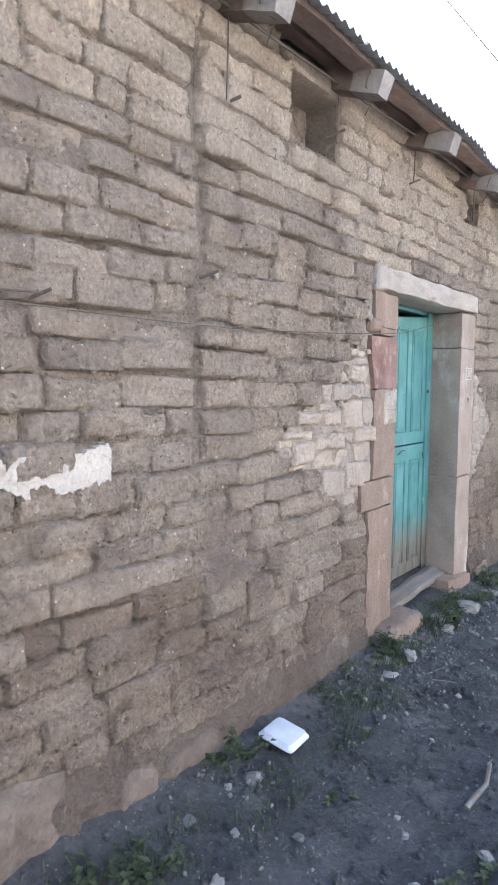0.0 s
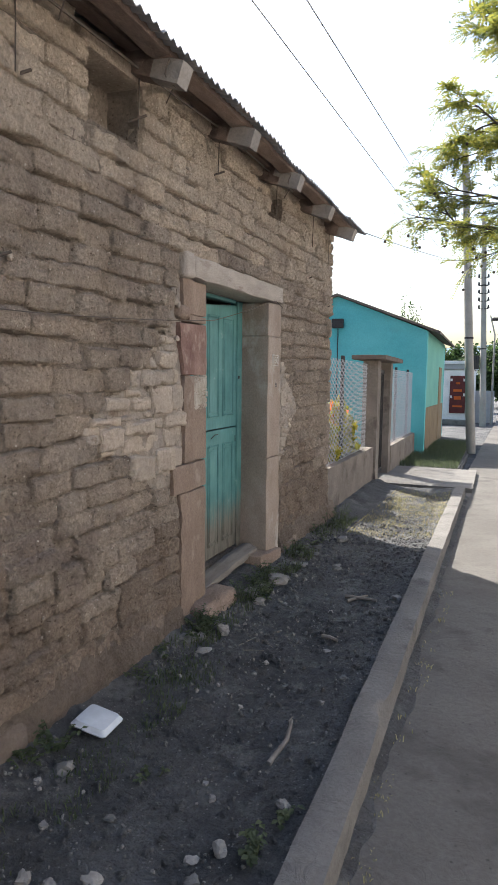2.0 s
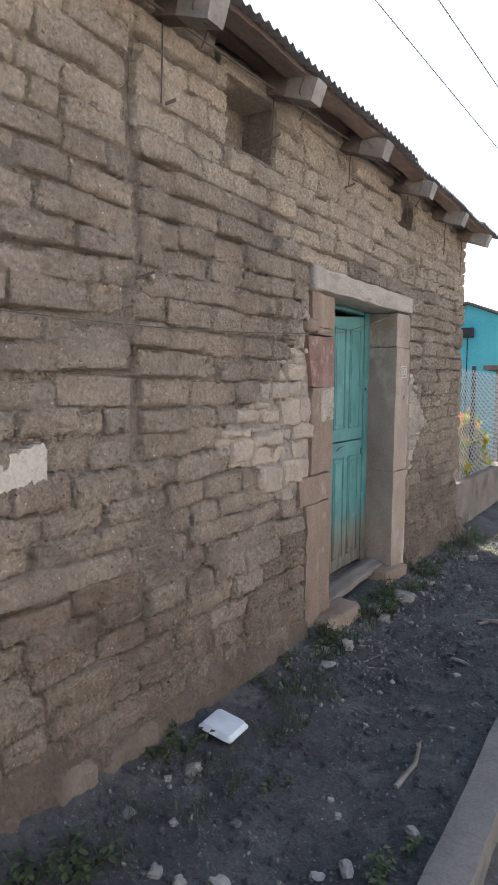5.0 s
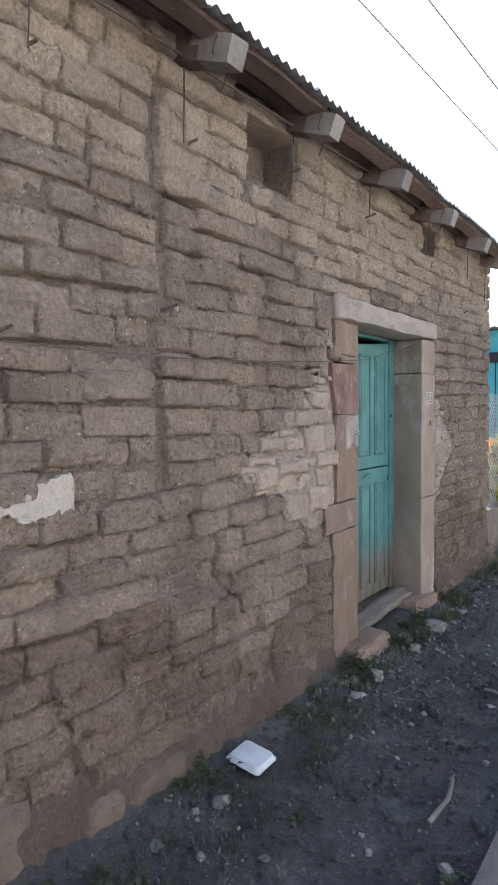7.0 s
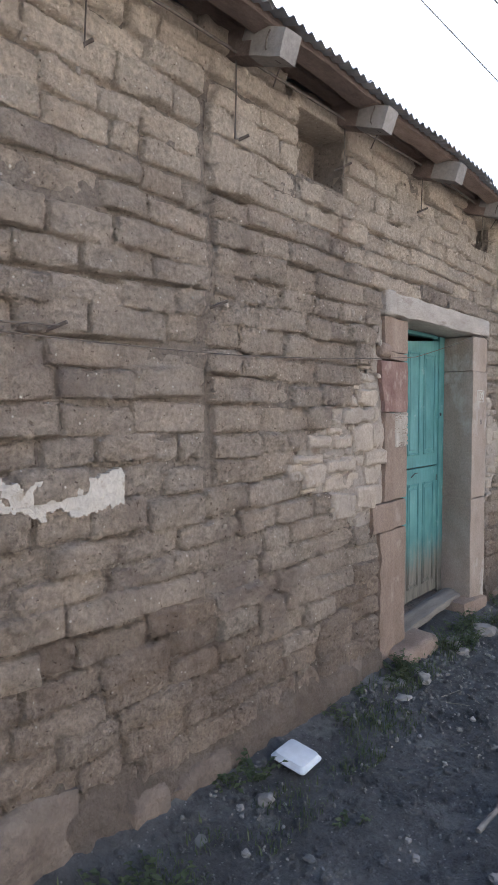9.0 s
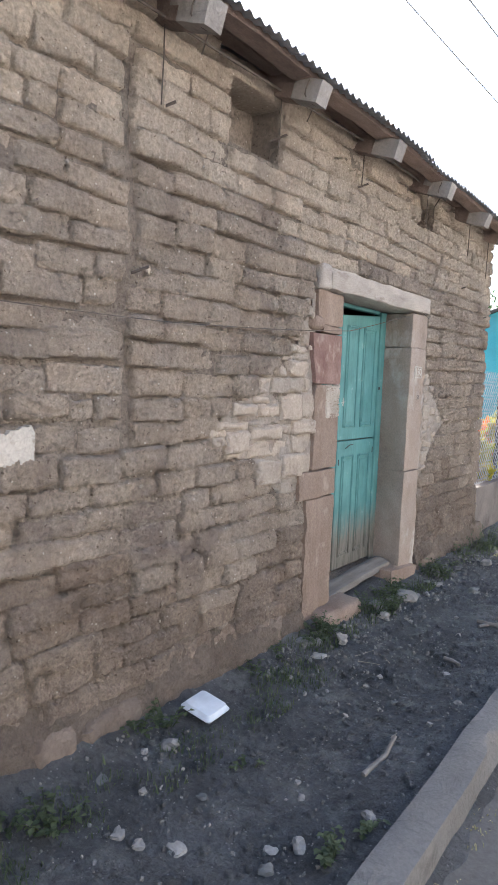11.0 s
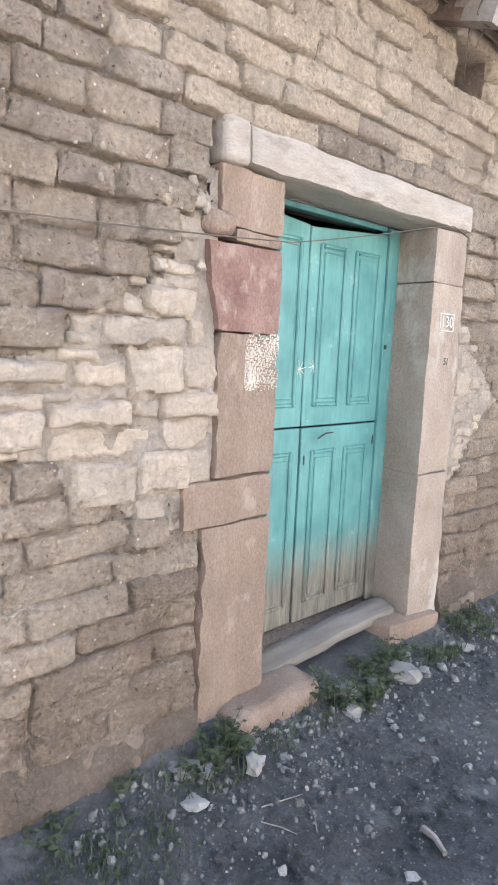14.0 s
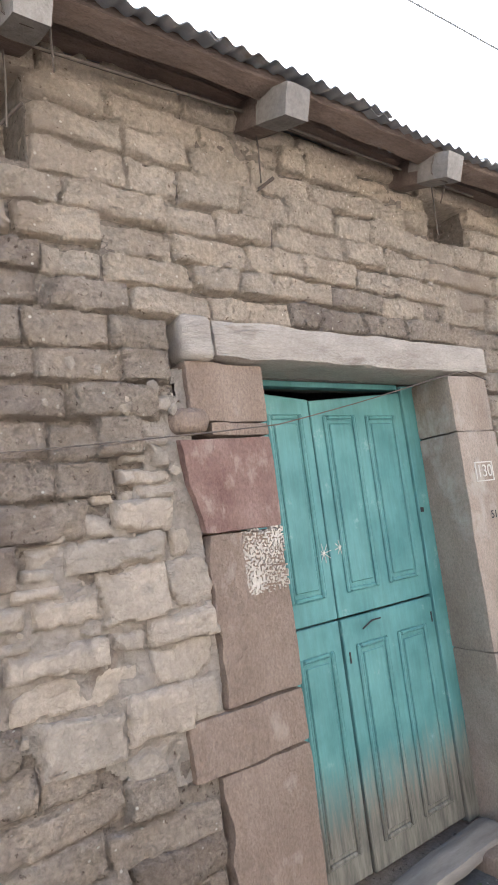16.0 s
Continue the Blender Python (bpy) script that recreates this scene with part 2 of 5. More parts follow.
# Blue-grey because the air's haze is painted into the colour.
HILL = surface("far_hill", (0.20, 0.26, 0.30), (0.26, 0.33, 0.37), 0.02, 0.5, bump=0.0, depth=0.1)


def door_paint():
    """Turquoise gloss paint, thin and streaked, washed off to grey wood near the foot of the door."""
    m, nt, b = nodes_of("faded_turquoise_paint", 0.62)
    geo = nt.nodes.new("ShaderNodeNewGeometry")
    mp = nt.nodes.new("ShaderNodeMapping")
    mp.inputs["Scale"].default_value = (1, 1, 0.12)
    nt.links.new(geo.outputs["Position"], mp.inputs["Vector"])
    streak = add(nt, "ShaderNodeTexNoise", Scale=38.0, Detail=5.0, Roughness=0.65)
    broad = add(nt, "ShaderNodeTexNoise", Scale=3.5, Detail=4.0, Roughness=0.6)
    nt.links.new(mp.outputs["Vector"], streak.inputs["Vector"])
    nt.links.new(geo.outputs["Position"], broad.inputs["Vector"])
    paint = mix(nt, ramp(nt, broad.outputs["Fac"], [(0.35, (0, 0, 0)), (0.65, (1, 1, 1))]), (0.060, 0.184, 0.184), (0.105, 0.262, 0.256))
    paint = mix(nt, 0.55, paint, ramp(nt, streak.outputs["Fac"], [(0.3, (0.75, 0.75, 0.75)), (0.7, (1.2, 1.2, 1.2))]), "MULTIPLY")
    pale = add(nt, "ShaderNodeTexNoise", Scale=7.0, Detail=7.0, Roughness=0.7)
    nt.links.new(geo.outputs["Position"], pale.inputs["Vector"])
    paint = mix(nt, ramp(nt, pale.outputs["Fac"], [(0.62, (0, 0, 0)), (0.70, (0.55, 0.55, 0.55))]), paint, (0.25, 0.37, 0.36))
    wood = mix(nt, ramp(nt, streak.outputs["Fac"], [(0.35, (0, 0, 0)), (0.65, (1, 1, 1))]), (0.080, 0.076, 0.062), (0.190, 0.178, 0.148))
    xyz = nt.nodes.new("ShaderNodeSeparateXYZ")
    nt.links.new(geo.outputs["Position"], xyz.inputs[0])
    h = add(nt, "ShaderNodeMapRange")
    for k, v in (("From Min", 0.80), ("From Max", 0.16), ("To Min", -0.25), ("To Max", 1.15)):
        h.inputs[k].default_value = v
    h.clamp = False
    nt.links.new(xyz.outputs["Z"], h.inputs["Value"])
    ad = nt.nodes.new("ShaderNodeMath")
    ad.operation = "MULTIPLY_ADD"
    ad.inputs[1].default_value = 0.9
    nt.links.new(streak.outputs["Fac"], ad.inputs[0])
    nt.links.new(h.outputs[0], ad.inputs[2])
    col = mix(nt, ramp(nt, ad.outputs[0], [(0.35, (0, 0, 0)), (0.95, (1, 1, 1))]), paint, wood)
    nt.links.new(col, b.inputs["Base Color"])
    bp = add(nt, "ShaderNodeBump", Strength=0.35, Distance=0.004)
    nt.links.new(streak.outputs["Fac"], bp.inputs["Height"])
    nt.links.new(bp.outputs["Normal"], b.inputs["Normal"])
    return m


def leaf_material(name, dark, light):
    m, nt, b = nodes_of(name, 0.6)
    geo = nt.nodes.new("ShaderNodeNewGeometry")
    col = ramp(nt, geo.outputs["Random Per Island"], [(0, dark), (1, light)])
    nt.links.new(col, b.inputs["Base Color"])
    tr = nt.nodes.new("ShaderNodeBsdfTranslucent")
    nt.links.new(col, tr.inputs["Color"])
    mx = nt.nodes.new("ShaderNodeMixShader")
    mx.inputs[0].default_value = 0.55
    nt.links.new(b.outputs[0], mx.inputs[1])
    nt.links.new(tr.outputs[0], mx.inputs[2])
    nt.links.new(mx.outputs[0], nt.nodes["Material Output"].inputs["Surface"])
    return m


LEAF_TREE = leaf_material("tree_leaf", (0.12, 0.17, 0.05), (0.36, 0.33, 0.06))
LEAF_DARK = leaf_material("dark_leaf", (0.025, 0.05, 0.015), (0.06, 0.10, 0.03))
LEAF_WEED = leaf_material("weed_leaf", (0.065, 0.088, 0.045), (0.14, 0.165, 0.085))
LEAF_BUSH = leaf_material("bush_leaf", (0.22, 0.26, 0.04), (0.62, 0.50, 0.07))
PETAL = leaf_material("orange_petal", (0.6, 0.10, 0.02), (0.75, 0.24, 0.04))
GRASS = leaf_material("dry_grass", (0.20, 0.20, 0.08), (0.55, 0.47, 0.26))


# ---------------- builders ----------------
def mesh_ob(name, bm, material, smooth=False, sharp=40):
    me = bpy.data.meshes.new(name)
    bm.normal_update()
    bm.to_mesh(me)
    bm.free()
    if smooth:
        me.shade_smooth()
        if sharp:
            me.set_sharp_from_angle(angle=radians(sharp))
    for mt in (material if isinstance(material, (list, tuple)) else [material]):
        me.materials.append(mt)
    return new(name, me)


def part(name, bm, material, parent, label="", smooth=False):
    ob = mesh_ob(name, bm, material, smooth)
    ob.parent = parent
    if parent is not None:
        ob.matrix_parent_inverse = parent.matrix_world.inverted()
    return tagged(ob, label) if label else ob


def base(name, at, label, category, group="", kind=""):
    e = new(name)
    e.location = at
    e.empty_display_size = 0.1
    bpy.context.view_layer.update()
    return tagged(e, label, category, group, kind)


def box(bm, x0, x1, y0, y1, z0, z1, bevel=0.0, m=None, seg=1):
    vs = [Vector((x, y, z)) for x in (x0, x1) for y in (y0, y1) for z in (z0, z1)]
    if m is not None:
        vs = [m @ v for v in vs]
    v = [bm.verts.new(p) for p in vs]
    fs = [bm.faces.new([v[i] for i in q]) for q in ((0, 1, 3, 2), (4, 6, 7, 5), (0, 4, 5, 1), (2, 3, 7, 6), (0, 2, 6, 4), (1, 5, 7, 3))]
    if bevel:
        es = list({e for f in fs for e in f.edges})
        bmesh.ops.bevel(bm, geom=es, offset=bevel, segments=seg, affect="EDGES", profile=0.5)
    return bm


def boxm(*a, **k):
    return box(bmesh.new(), *a, **k)


def rough_block(x0, x1, y0, y1, z0, z1, cell=0.06, amp=0.008, bevel=0.02, seed=0.0, freq=6.0):
    """A worn block: a box of small quads with rounded corners and an uneven skin."""
    bm = bmesh.new()
    n = [max(2, int(round((b - a) / cell))) for a, b in ((x0, x1), (y0, y1), (z0, z1))]
    lo, hi = Vector((x0, y0, z0)), Vector((x1, y1, z1))
    cache = {}

    def vert(i, j, k):
        key = (i, j, k)
        if key not in cache:
            p = Vector((x0 + (x1 - x0) * i / n[0], y0 + (y1 - y0) * j / n[1], z0 + (z1 - z0) * k / n[2]))
            q = Vector([min(max(p[a], lo[a] + bevel), hi[a] - bevel) for a in range(3)])
            d = p - q
            if d.length > bevel:
                p = q + d.normalized() * bevel
            s = Vector((seed, seed * 1.7, seed * 0.3))
            p += noise.noise_vector(p * freq + s) * amp + noise.noise_vector(p * freq * 3 + s) * amp * 0.4
            cache[key] = bm.verts.new(p)
        return cache[key]
    for a in range(3):
        b, c = [(1, 2), (2, 0), (0, 1)][a]
        for side in (0, n[a]):
            for j in range(n[b]):
                for k in range(n[c]):
                    q = []
                    for dj, dk in ((0, 0), (1, 0), (1, 1), (0, 1)):
                        idx = [0, 0, 0]
                        idx[a], idx[b], idx[c] = side, j + dj, k + dk
                        q.append(vert(*idx))
                    bm.faces.new(q if side else q[::-1])
    return bm


def tube(bm, pts, r, n=6, r_end=None, cap=True):
    """A tube through points; its radius runs from r to r_end."""
    pts = [Vector(p) for p in pts]
    rings = []
    last = len(pts) - 1
    for i, p in enumerate(pts):
        d = (pts[min(i + 1, last)] - pts[max(i - 1, 0)]).normalized()
        side = d.cross(Vector((0, 0, 1)) if abs(d.z) < 0.9 else Vector((1, 0, 0))).normalized()
        up = side.cross(d)
        rr = r if r_end is None else r + (r_end - r) * i / last
        rings.append([bm.verts.new(p + (side * math.cos(a) + up * math.sin(a)) * rr) for a in [2 * math.pi * k / n for k in range(n)]])
    for a, b in zip(rings, rings[1:]):
        for k in range(n):
            bm.faces.new((a[k], a[(k + 1) % n], b[(k + 1) % n], b[k]))
    if cap:
        bm.faces.new(rings[0][::-1])
        bm.faces.new(rings[-1])
    return bm


def sag(a, b, drop, n=16):
    a, b = Vector(a), Vector(b)
    return [a.lerp(b, i / n) - Vector((0, 0, drop * 4 * (i / n) * (1 - i / n))) for i in range(n + 1)]


def stone_mesh(seed, sx, sy, sz, sub=1, amp=0.5):
    bm = bmesh.new()
    bmesh.ops.create_icosphere(bm, subdivisions=sub, radius=0.5)
    s = Vector((seed * 3.1, seed * 1.3, seed * 2.2))
    for v in bm.verts:
        c = v.co.copy()
        m = max(abs(c.x), abs(c.y), abs(c.z))
        c = c.lerp(c * (0.42 / m), 0.55)
        c *= 1 + amp * noise.noise(v.co * 2.3 + s)
        v.co = Vector((c.x * sx, c.y * sy, c.z * sz))
    return bm


rnd = random.Random(11)


def rise(y):
    """The street falls gently past the house."""
    return -0.0187 * max(0.0, y - 5.1)


def ground_z(x, y):
    """The dirt verge: it banks up against the house and meets the kerb's top."""
    z = 0.015 + (0.10 + 0.09 * min(max((2.0 - y) / 1.0, 0), 1)) * math.exp(-max(x, 0) / 0.16)
    t = min(max((x - 0.9) / 0.5, 0), 1)
    z += 0.07 * t * t * (3 - 2 * t)
    z += rise(y) + 0.018 * noise.noise(Vector((x * 1.6, y * 1.6, 0))) + 0.010 * noise.noise(Vector((x * 6, y * 6, 3))) + 0.005 * noise.noise(Vector((x * 17, y * 17, 9)))
    return z

# ---------------- ground, road, kerb ----------------
KERB_IN, KERB_OUT, KERB_TOP, ROAD_Z = 1.34, 1.487, 0.125, -0.03


def kerb_shift(y):
    """The kerb draws nearer to the houses along the street."""
    return 0.05 - 0.0158 * y if y < 5 else -0.029 - 0.018 * (min(y, 12) - 5)


def sheet(name, x0, x1, y0, y1, step, zf, material, label, category, xshift=None):
    bm = bmesh.new()
    nx, ny = max(1, int((x1 - x0) / step)), max(1, int((y1 - y0) / step))
    vs = [[None] * (ny + 1) for _ in range(nx + 1)]
    for i in range(nx + 1):
        for j in range(ny + 1):
            y = y0 + (y1 - y0) * j / ny
            x = x0 + (x1 - x0) * i / nx
            if xshift:
                x += xshift(y) * i / nx
            vs[i][j] = bm.verts.new((x, y, zf(x, y)))
    for i in range(nx):
        for j in range(ny):
            bm.faces.new((vs[i][j], vs[i + 1][j], vs[i + 1][j + 1], vs[i][j + 1]))
    return tagged(mesh_ob(name, bm, material, True), label, category, kind="structure")


sheet("ground", -700, 700, -700, 700, 20, lambda x, y: -0.12 + rise(min(y, 75)), DIRT, "dry grey-brown earth all around the street", "ground")
sheet("verge_ground", -0.12, KERB_IN + 0.02, -2.0, 10.6, 0.022, ground_z, DIRT, "dry grey dirt verge strewn with small stones beside the house", "ground", kerb_shift)
sheet("road", 1.2, 9.5, -8, 60, 0.5, lambda x, y: ROAD_Z + rise(y) + 0.01 * noise.noise(Vector((x * 0.5, y * 0.5, 0))), ROAD, "worn grey concrete road surface with dusty stains", "road")


def kerb(y0, y1, name="kerb"):
    e = base(name, (1.47, y0, 0), "grey concrete kerb beside the dirt verge", "kerb", kind="structure")
    y = y0
    k = 0
    while y < y1 - 0.2:
        ln = min(15.0, y1 - y)
        bm = rough_block(KERB_IN, KERB_OUT + 0.01, y + 0.001, y + ln - 0.001, -0.14, KERB_TOP, 0.05, 0.007, 0.016, 3.0 + k, 3.0)
        for v in bm.verts:
            v.co.x += kerb_shift(v.co.y)
            v.co.z += rise(v.co.y)
            chip = math.exp(-((v.co.y - 2.98) / 0.10) ** 2) + 0.6 * math.exp(-((v.co.y - 5.3) / 0.12) ** 2)
            if v.co.x > KERB_OUT - 0.02 and v.co.z > 0.06:
                v.co.x -= 0.035 * chip
                v.co.z -= 0.02 * chip
        part("kerb_block", bm, CONCRETE, e, smooth=True)
        y += ln
        k += 1
    return e


kerb(-4.2, 10.4)

bm = bmesh.new()
ny, nx = 700, 8
rows = []
for j in range(ny + 1):
    y = -1.0 + 11.4 * j / ny
    w = 0.11 + 0.07 * noise.noise(Vector((y * 1.3, 0, 4))) + 0.05 * noise.noise(Vector((y * 5, 0, 2)))
    rows.append([bm.verts.new((KERB_OUT + kerb_shift(y) - 0.01 + w * i / nx, y, ROAD_Z + rise(y) + 0.030 * (1 - i / nx) ** 1.6 - 0.004 * i / nx + 0.008 * noise.noise(Vector((w * i / nx * 14, y * 9, 1))) * (1 - i / nx))) for i in range(nx + 1)])
for a, b in zip(rows, rows[1:]):
    for i in range(nx):
        bm.faces.new((a[i], a[i + 1], b[i + 1], b[i]))
tagged(mesh_ob("gutter_dirt", bm, DIRT, True), "dirt and dust swept against the kerb", "dirt", kind="structure")

# ---------------- adobe house: core wall ----------------
WALL_Y0, WALL_Y1, WALL_TOP = -3.6, 7.23, 3.56
DOOR = (3.60, 5.50, 2.56)                      # stone surround
OPEN = (4.00, 5.17, 2.39)                      # clear opening
NICHES = [(2.66, 3.14, 3.03, 3.35), (5.25, 5.59, 3.12, 3.35)]


EAVE_X, EAVE_Z, SLOPE, ROOF_Y0, ROOF_Y1 = 0.335, 3.395, math.tan(radians(19)), -4.0, 7.38


def roof_z(x, y):
    return EAVE_Z + (EAVE_X - x) * SLOPE - 0.022 * max(0.0, y - 3.8)


def in_hole(y, z):
    if DOOR[0] < y < DOOR[1] and z < DOOR[2]:
        return True
    return any(a < y < b and c < z < d for a, b, c, d in NICHES)


def wall_top(y):
    return roof_z(-0.06, y) - 0.045 + 0.03 * noise.noise(Vector((y * 2.3, 0, 5))) + 0.03 * noise.noise(Vector((y * 6, 0, 8)))


def bulge(y, z):
    return 0.014 * noise.noise(Vector((y * 0.9, z * 0.9, 7))) + 0.03 * max(0, 0.6 - z) ** 1.5


def wall_skin():
    """The mud core: an uneven face with real openings, and a plain back, 0.5 m deep."""
    bm = bmesh.new()
    ys = sorted(set([round(WALL_Y0 + 0.03 * i, 3) for i in range(int((WALL_Y1 - WALL_Y0) / 0.03) + 1)] + [DOOR[0], DOOR[1], WALL_Y1] + [v for n in NICHES for v in n[:2]]))
    zs = sorted(set([round(-0.15 + 0.03 * i, 3) for i in range(int((WALL_TOP - 0.06 + 0.15) / 0.03) + 1)] + [DOOR[2], WALL_TOP] + [v for n in NICHES for v in n[2:]]))
    cache = {}

    def vert(y, z, x):
        k = (y, z, x)
        if k not in cache:
            yy, zz, xx = y, z, x
            if x > -0.1:
                xx += bulge(y, z) + 0.028 * noise.noise(Vector((y * 2.1, z * 2.1, 0))) + 0.010 * noise.noise(Vector((y * 9, z * 9, 4))) + 0.006 * noise.noise(Vector((y * 23, z * 23, 8)))
            if z >= WALL_TOP - 1e-6:
                zz = wall_top(y)
            if y >= WALL_Y1 - 1e-6:
                yy += 0.05 + 0.03 * noise.noise(Vector((0, z * 5, 2))) + 0.02 * noise.noise(Vector((0, z * 13, 6)))
            cache[k] = bm.verts.new((xx, yy, zz))
        return cache[k]
    front, back = -0.033, -0.5
    solid = {}
    for i in range(len(ys) - 1):
        for j in range(len(zs) - 1):
            solid[i, j] = not in_hole((ys[i] + ys[i + 1]) / 2, (zs[j] + zs[j + 1]) / 2)
    for (i, j), s in solid.items():
        if not s:
            continue
        y0, y1, z0, z1 = ys[i], ys[i + 1], zs[j], zs[j + 1]
        for x, flip in ((front, False), (back, True)):
            q = [vert(y0, z0, x), vert(y1, z0, x), vert(y1, z1, x), vert(y0, z1, x)]
            bm.faces.new(q[::-1] if flip else q)
        for di, dj, e in ((-1, 0, ((y0, z0), (y0, z1))), (1, 0, ((y1, z1), (y1, z0))), (0, -1, ((y1, z0), (y0, z0))), (0, 1, ((y0, z1), (y1, z1)))):
            if not solid.get((i + di, j + dj), False):
                a, b = e
                bm.faces.new((vert(*a, front), vert(*b, front), vert(*b, back), vert(*a, back))[::-1])
    bmesh.ops.recalc_face_normals(bm, faces=bm.faces)
    return mesh_ob("wall_street", bm, MUD, True)


wall = tagged(wall_skin(), "weathered adobe brick house wall with eroded mud joints", "wall", kind="structure")
for k, (a, b, c, d) in enumerate(NICHES):
    bm = rough_block(-0.46, -0.22, a - 0.05, b + 0.05, c - 0.05, d + 0.05, 0.06, 0.012, 0.01, 5 + k)
    part("niche_back", bm, ADOBE, wall, smooth=True)
    bm = rough_block(-0.34, 0.016, a - 0.06, b + 0.05, d - 0.005, d + 0.085, 0.04, 0.008, 0.018, 9 + k)
    part("niche_lintel", bm, ADOBE_YELLOW_LIT, wall, "mud-daubed lintel over a small niche", smooth=True)

# the house's other walls, which close it behind the street front
for nm, a in (("wall_gable", (-5.0, -0.5, 6.83, 7.25)), ("wall_south", (-5.0, -0.5, -3.6, -3.2)), ("wall_back", (-5.4, -5.0, -3.6, 7.25))):
    tagged(mesh_ob(nm, rough_block(*a, -0.15, 3.44, 0.25, 0.02, 0.02, 2.0), MUD, True), "plain mud wall of the adobe house", "wall", kind="structure")

# unseen sunlit fronts added across the street to bounce light; they close the place behind the walker
for k, (y0, y1, h) in enumerate(((-16, -5, 5.6), (-4.98, 3, 6.4), (3.02, 13, 5.6), (13.02, 24, 5.4))):
    tagged(mesh_ob("facade_across", rough_block(8.3, 8.8, y0, y1, -0.14, h, 0.6, 0.01, 0.02, k), BOUNCE_FACADE, True), "unseen plain cream plastered front added across the street to bounce light", "facade", kind="structure")
tagged(mesh_ob("pavement_across", rough_block(7.0, 8.28, -16, 24, -0.14, 0.09, 0.5, 0.005, 0.01, 2.0), CONCRETE, True), "concrete pavement across the street", "pavement", kind="structure")

# ---------------- roof ----------------
roof = base("house_roof", (0, 2, 3.4), "rusty corrugated metal sheet roof on rough timber rafters", "roof", kind="structure")


def tin_sheet(y0, y1, x_out, x_in, lift, seed):
    """One corrugated sheet, 1 mm of metal shown as a 6 mm shell."""
    bm = bmesh.new()
    pitch, amp = 0.076, 0.011
    n = int((y1 - y0) / pitch * 8)
    xs = [x_out + (x_in - x_out) * i / 4 for i in range(5)]
    layers = []
    for dz in (0.0, -0.005):
        rows = []
        for x in xs:
            row = []
            for j in range(n + 1):
                y = y0 + (y1 - y0) * j / n
                jag = 0.012 * noise.noise(Vector((y * 4, seed, 0))) if x == x_out else 0
                row.append(bm.verts.new((x + jag, y, roof_z(x, y) + lift + dz + amp * math.sin(2 * math.pi * y / pitch) + 0.006 * noise.noise(Vector((x, y, seed))))))
            rows.append(row)
        layers.append(rows)
    for L, rows in enumerate(layers):
        for a, b in zip(rows, rows[1:]):
            for j in range(n):
                q = (a[j], a[j + 1], b[j + 1], b[j])
                bm.faces.new(q if L else q[::-1])
    t, u = layers
    for j in range(n):
        bm.faces.new((t[0][j], t[0][j + 1], u[0][j + 1], u[0][j]))
    for i in range(4):
        bm.faces.new((t[i][0], t[i + 1][0], u[i + 1][0], u[i][0]))
        bm.faces.new((t[i][n], t[i + 1][n], u[i + 1][n], u[i][n]))
    bmesh.ops.recalc_face_normals(bm, faces=bm.faces)
    return bm


sheet_edges = [-4.0, -3.15, -2.3, -1.45, -0.6, 0.25, 1.1, 1.95, 2.8, 3.68, 4.5, 5.33, 6.2, 6.62]
for k, y in enumerate(sheet_edges):
    out = EAVE_X + rnd.uniform(-0.02, 0.02)
    part("roof_sheet", tin_sheet(y, min(y + 0.93, ROOF_Y1), out, -2.9, 0.035 + 0.007 * (k % 2), k), TIN, roof, smooth=True)
# Unseen rear slope, added to keep daylight out from behind the door.
bm = bmesh.new()
ridge = roof_z(-2.9, 4) + 0.03
q = [bm.verts.new(p) for p in ((-2.86, -4.0, ridge), (-2.86, 7.36, ridge), (-5.8, 7.36, 3.3), (-5.8, -4.0, 3.3))]
f = bm.faces.new(q)
g = bmesh.ops.extrude_face_region(bm, geom=[f])
bmesh.ops.translate(bm, verts=[v for v in g["geom"] if isinstance(v, bmesh.types.BMVert)], vec=(0, 0, 0.05))
bmesh.ops.recalc_face_normals(bm, faces=bm.faces)
part("back_slope", bm, TIN, roof)
for y0, y1 in ((-3.6, -3.2), (6.83, 7.22)):
    bm = bmesh.new()
    a = [[bm.verts.new((x, y, z)) for x, z in ((-0.3, 3.40), (-2.9, ridge - 0.06), (-5.4, 3.40))] for y in (y0, y1)]
    bm.faces.new(a[0])
    bm.faces.new(a[1][::-1])
    for i in range(3):
        bm.faces.new((a[0][i], a[1][i], a[1][(i + 1) % 3], a[0][(i + 1) % 3]))
    bmesh.ops.recalc_face_normals(bm, faces=bm.faces)
    part("gable_infill", bm, MUD, roof, "mud infill under the roof's gable")
for k, y in enumerate((-3.0, -2.0, -0.9, 0.15, 1.2, 2.16, 3.08, 4.08, 5.06, 6.02, 6.95)):
    tilt = rnd.uniform(-2, 2)
    bm = rough_block(-3.1, 0, -0.06, 0.06, -0.062, 0.062, 0.06, 0.007, 0.008, 20 + k, 5)
    bm.transform(Matrix.Translation((0.318, y, roof_z(0.318, y) - 0.070)) @ Matrix.Rotation(radians(19), 4, "Y"))
    rafter = part("rafter", bm, [BEAM_RED, BEAM], roof, "rough square rafter, grey at its end", smooth=True)
    for f in rafter.data.polygons:
        f.material_index = 1 if f.center.x > 0.13 else 0
for x, s in ((0.215, 0.055), (0.03, 0.04), (-0.7, 0.04)):
    y = -4.0
    while y < 7.15:
        ln = min(2.35, 7.26 - y)
        bm = rough_block(x - s, x + s, y, y + ln, -0.022, 0.022, 0.07, 0.010, 0.008, y + x, 4)
        for v in bm.verts:
            v.co.z += roof_z(x, v.co.y) + 0.0
        part("purlin", bm, BEAM_RED, roof, smooth=True)
        y += ln - 0.02

